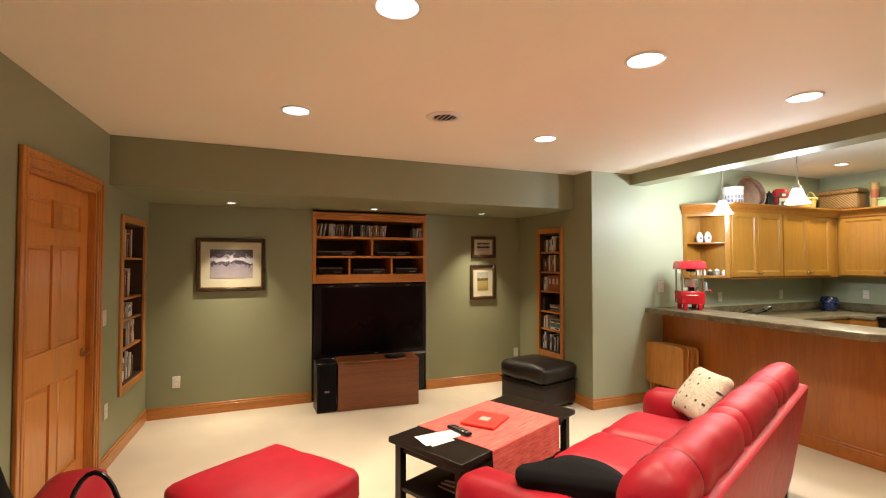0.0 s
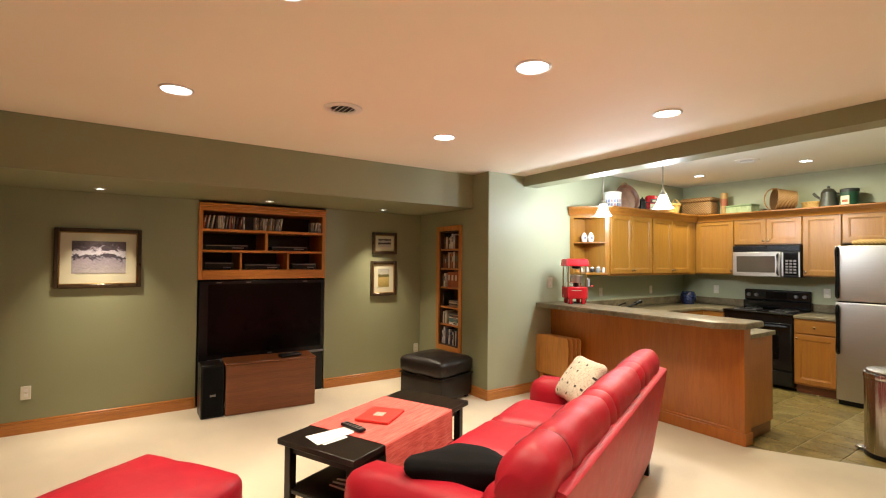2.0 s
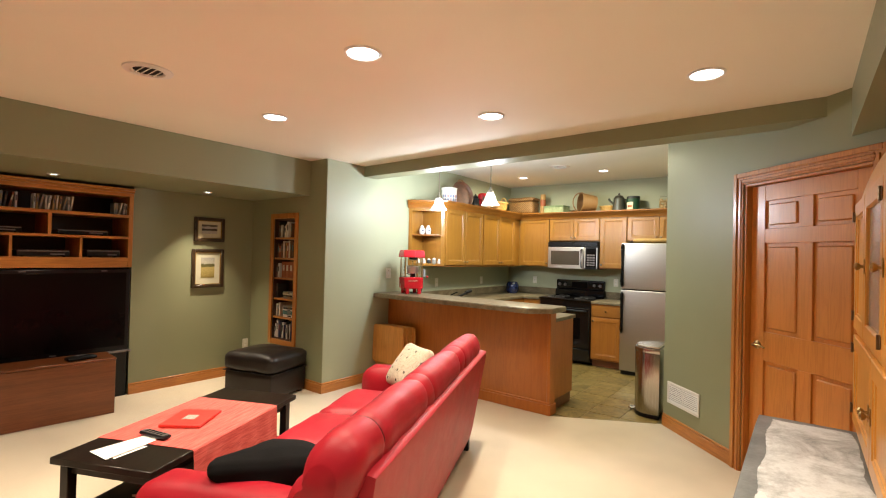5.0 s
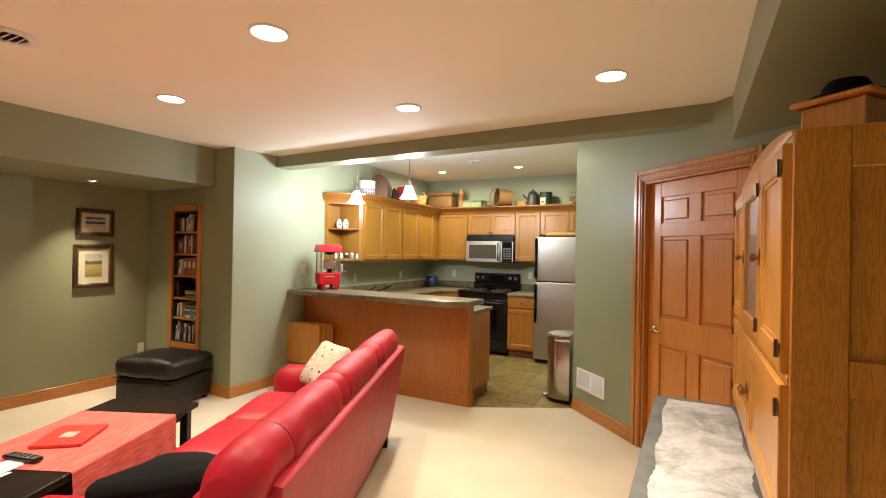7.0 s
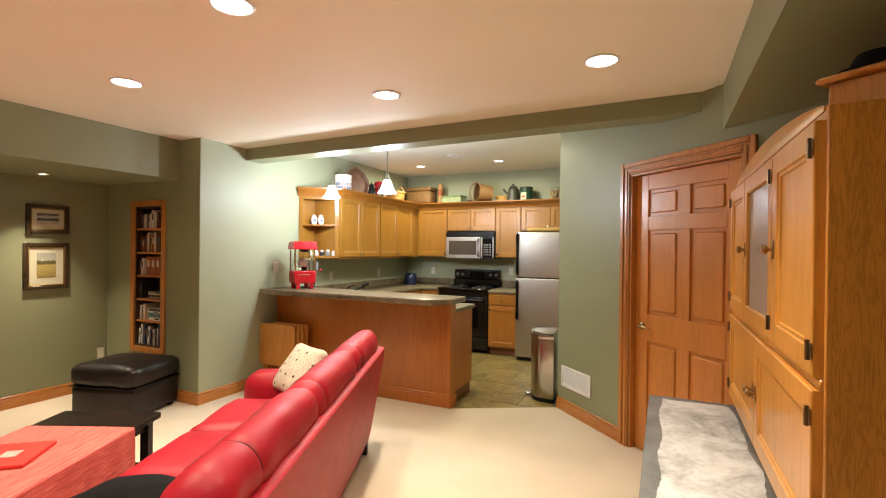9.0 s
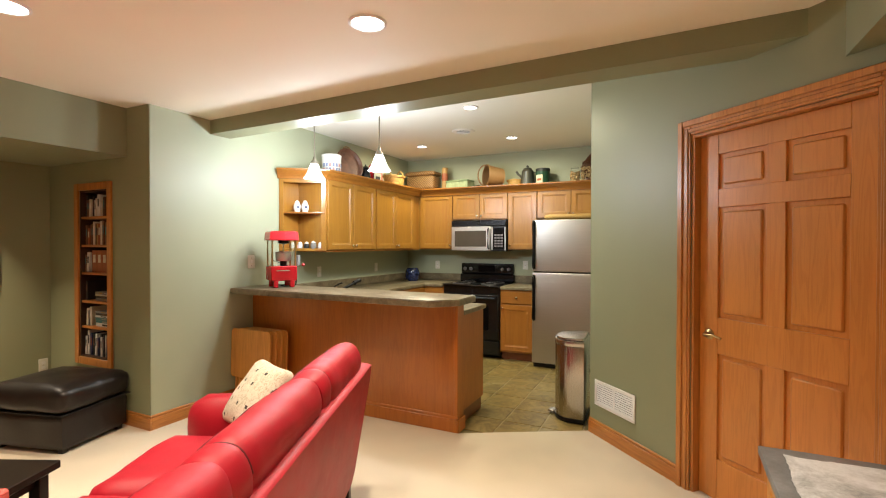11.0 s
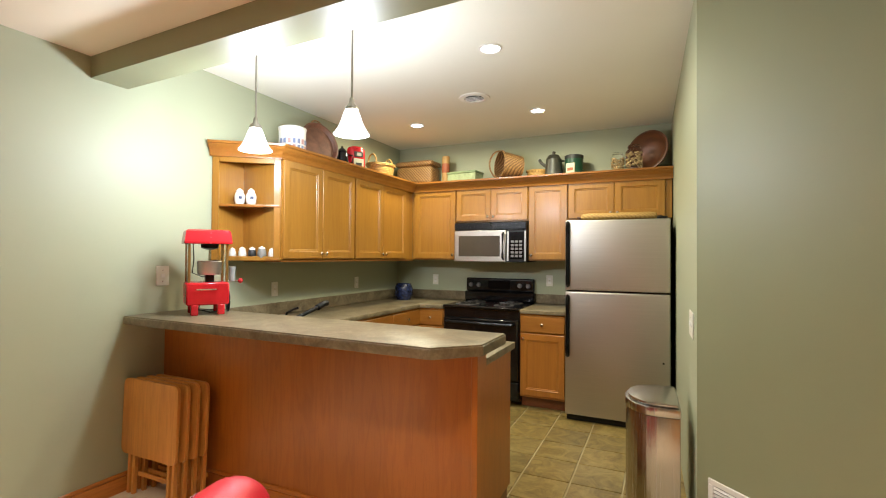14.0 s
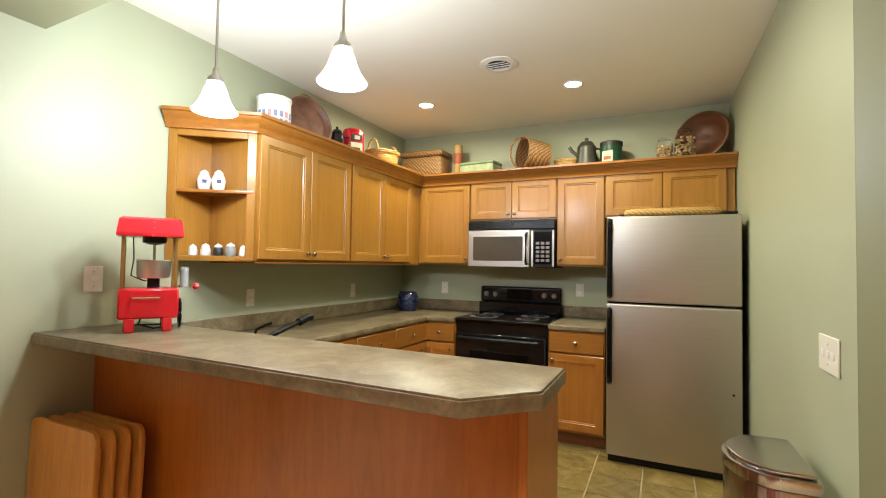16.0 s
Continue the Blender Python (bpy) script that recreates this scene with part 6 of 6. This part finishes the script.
gc = thing("green_tin", pose(-2.205, 7.05, ZT) @ Matrix.Diagonal((1, 1, 1.15, 1)), "dark green round tin with a cream label", "tin")
part("body", lathe([(0, 0), (0.088, 0), (0.088, 0.17), (0, 0.17)], 28), surface("bottle_green", (0.012, 0.06, 0.03), 0.3, 0.2), gc)
part("lid", lathe([(0.091, 0.165), (0.091, 0.195), (0.08, 0.20), (0, 0.20)], 28), BOOKC[5], gc)
part("label_panel", box(-0.045, 0.045, -0.0925, -0.075, 0.035, 0.125, 0.004), MATB, gc, "cream label", pose(0, 0, 0, 0, 0, -14))
part("label_bar", box(-0.03, 0.03, -0.0940, -0.0925, 0.06, 0.085), BOOKC[2], gc, "", pose(0, 0, 0, 0, 0, -14))
ds = thing("dark_dish", pose(-2.05, 7.04, ZT), "low dark green glazed dish", "dish")
part("dish", lathe([(0, 0), (0.05, 0), (0.085, 0.045), (0.08, 0.05), (0.045, 0.012), (0, 0.012)], 24), surface("green_glaze", (0.03, 0.06, 0.02), 0.3, 0.3), ds)
for x, r, h in ((-1.80, 0.062, 0.225), (-1.655, 0.076, 0.285)):
    gj = thing("glass_jar", pose(x, 7.05, ZT), "clear glass jar filled with pale pasta", "jar", "glass storage jars")
    part("glass", lathe([(0, 0), (r, 0), (r, h * 0.75), (r * 0.75, h * 0.85), (r * 0.75, h * 0.9), (0, h * 0.9)], 24), GLASS, gj).visible_shadow = False
    bm = bmesh.new()
    for k in range(130):
        a, q, z = rnd.uniform(0, 6.28), (r - 0.016) * math.sqrt(rnd.uniform(0.3, 1)), rnd.uniform(0.012, h * 0.72)
        p = Vector((q * math.cos(a), q * math.sin(a), z))
        d = Vector((rnd.uniform(-1, 1), rnd.uniform(-1, 1), rnd.uniform(-0.6, 0.6))).normalized() * 0.008
        tube([p - d, p + d], 0.0085, 5, bm)
    st = part("pasta", bm, PASTA, gj, "pale dried pasta shells")
    st["kind"] = "stuff"
    part("lid", lathe([(0, h), (r * 0.7, h - 0.004), (r * 0.78, h * 0.91), (0, h * 0.905)], 24), GLASS, gj)
bw = thing("wooden_bowl", pose(-1.52, 7.09, ZT + 0.205, 78, 0, -28) @ Matrix.Scale(1.08, 4), "large dark turned wooden bowl leaning on the wall", "bowl")
part("bowl", lathe([(0, -0.07), (0.08, -0.064), (0.15, -0.015), (0.187, 0.045), (0.187, 0.055), (0.172, 0.055), (0.135, -0.004), (0.07, -0.045), (0, -0.052)], 40), BOWLW, bw)
cd = thing("carved_tray", pose(-1.76, 6.66, 1.716), "long yellow wooden tray on the refrigerator", "tray")
part("tray", rbox(-0.31, 0.31, -0.10, 0.10, 0.0, 0.07, 0.034, (0, 0.01, 0), 9), WICKY, cd)
for s in (-1, 1):
    part("handle", tube([(s * 0.30, -0.05, 0.03), (s * 0.34, -0.03, 0.035), (s * 0.34, 0.03, 0.035), (s * 0.30, 0.05, 0.03)], 0.010), WICKD, cd)

# ---- on the worktops ----
fc = thing("faucet", pose(-3.575, 4.60, 0.909), "black kitchen faucet with a long pull-out spray head", "faucet")
part("base", lathe([(0, 0), (0.032, 0), (0.030, 0.02), (0.024, 0.06), (0.022, 0.10), (0, 0.105)], 20), BLACK, fc)
part("spout", tube([(0.005, 0.01, 0.05), (0.02, 0.05, 0.085), (0.035, 0.12, 0.108), (0.045, 0.25, 0.142)], 0.013, 10), BLACK, fc)
part("spray_head", tube([(0.044, 0.235, 0.138), (0.046, 0.27, 0.150), (0.048, 0.295, 0.158), (0.049, 0.325, 0.160)], 0.021, 12), BLACK, fc)
part("lever", tube([(-0.01, -0.005, 0.10), (-0.005, 0.0, 0.125), (0.03, 0.02, 0.146), (0.06, 0.035, 0.158)], 0.007), BLACK, fc)
sk = thing("sink", pose(-3.50, 4.775, 0.909, 0, 0, 90) @ Matrix.Diagonal((0.62, 1, 1, 1)), "dark composite sink set in the worktop", "sink")
bm = box(-0.24, 0.24, -0.33, -0.30, 0, 0.006, 0.002)
box(-0.24, 0.24, 0.30, 0.33, 0, 0.006, 0.002, bm)
box(-0.24, -0.21, -0.30, 0.30, 0, 0.006, 0.002, bm)
box(0.21, 0.24, -0.30, 0.30, 0, 0.006, 0.002, bm)
part("rim", bm, BLACK, sk)
part("bowl", box(-0.21, 0.21, -0.30, 0.30, 0.0005, 0.002), BLACK, sk)
bp = thing("blue_pot", pose(-4.05, 6.92, 0.909) @ Matrix.Scale(1.25, 4), "dark blue speckled ceramic pot in the counter corner", "pot")
part("body", lathe([(0, 0), (0.06, 0), (0.085, 0.05), (0.08, 0.11), (0.065, 0.14), (0.068, 0.145), (0.058, 0.145), (0.058, 0.12), (0, 0.115)], 24), surface("blue_glaze", (0.02, 0.03, 0.09), 0.2, 0.9, 30, 60, 0.02), bp)

# ---- kitchen floor tiles ----
PITCH = 0.305
tile_me = mesh_of("tile", box(-PITCH / 2 + 0.005, PITCH / 2 - 0.005, -PITCH / 2 + 0.005, PITCH / 2 - 0.005, -0.009, -0.002, 0.002), TILE)
for i in range(-5, 4):
    for j in range(-7, 4):
        x, y = -2.24 + (i + 0.5) * PITCH, 6.22 + (j + 0.5) * PITCH
        if x - y * 0 > -3.75 and x < XR + 0.1 and 4.2 < y < YB - 0.1 and not (x < -2.3 and y < 4.9):
            tl = new("tile", tile_me)
            tl.parent = kfloor
            tl.matrix_basis = pose(x, y, 0)
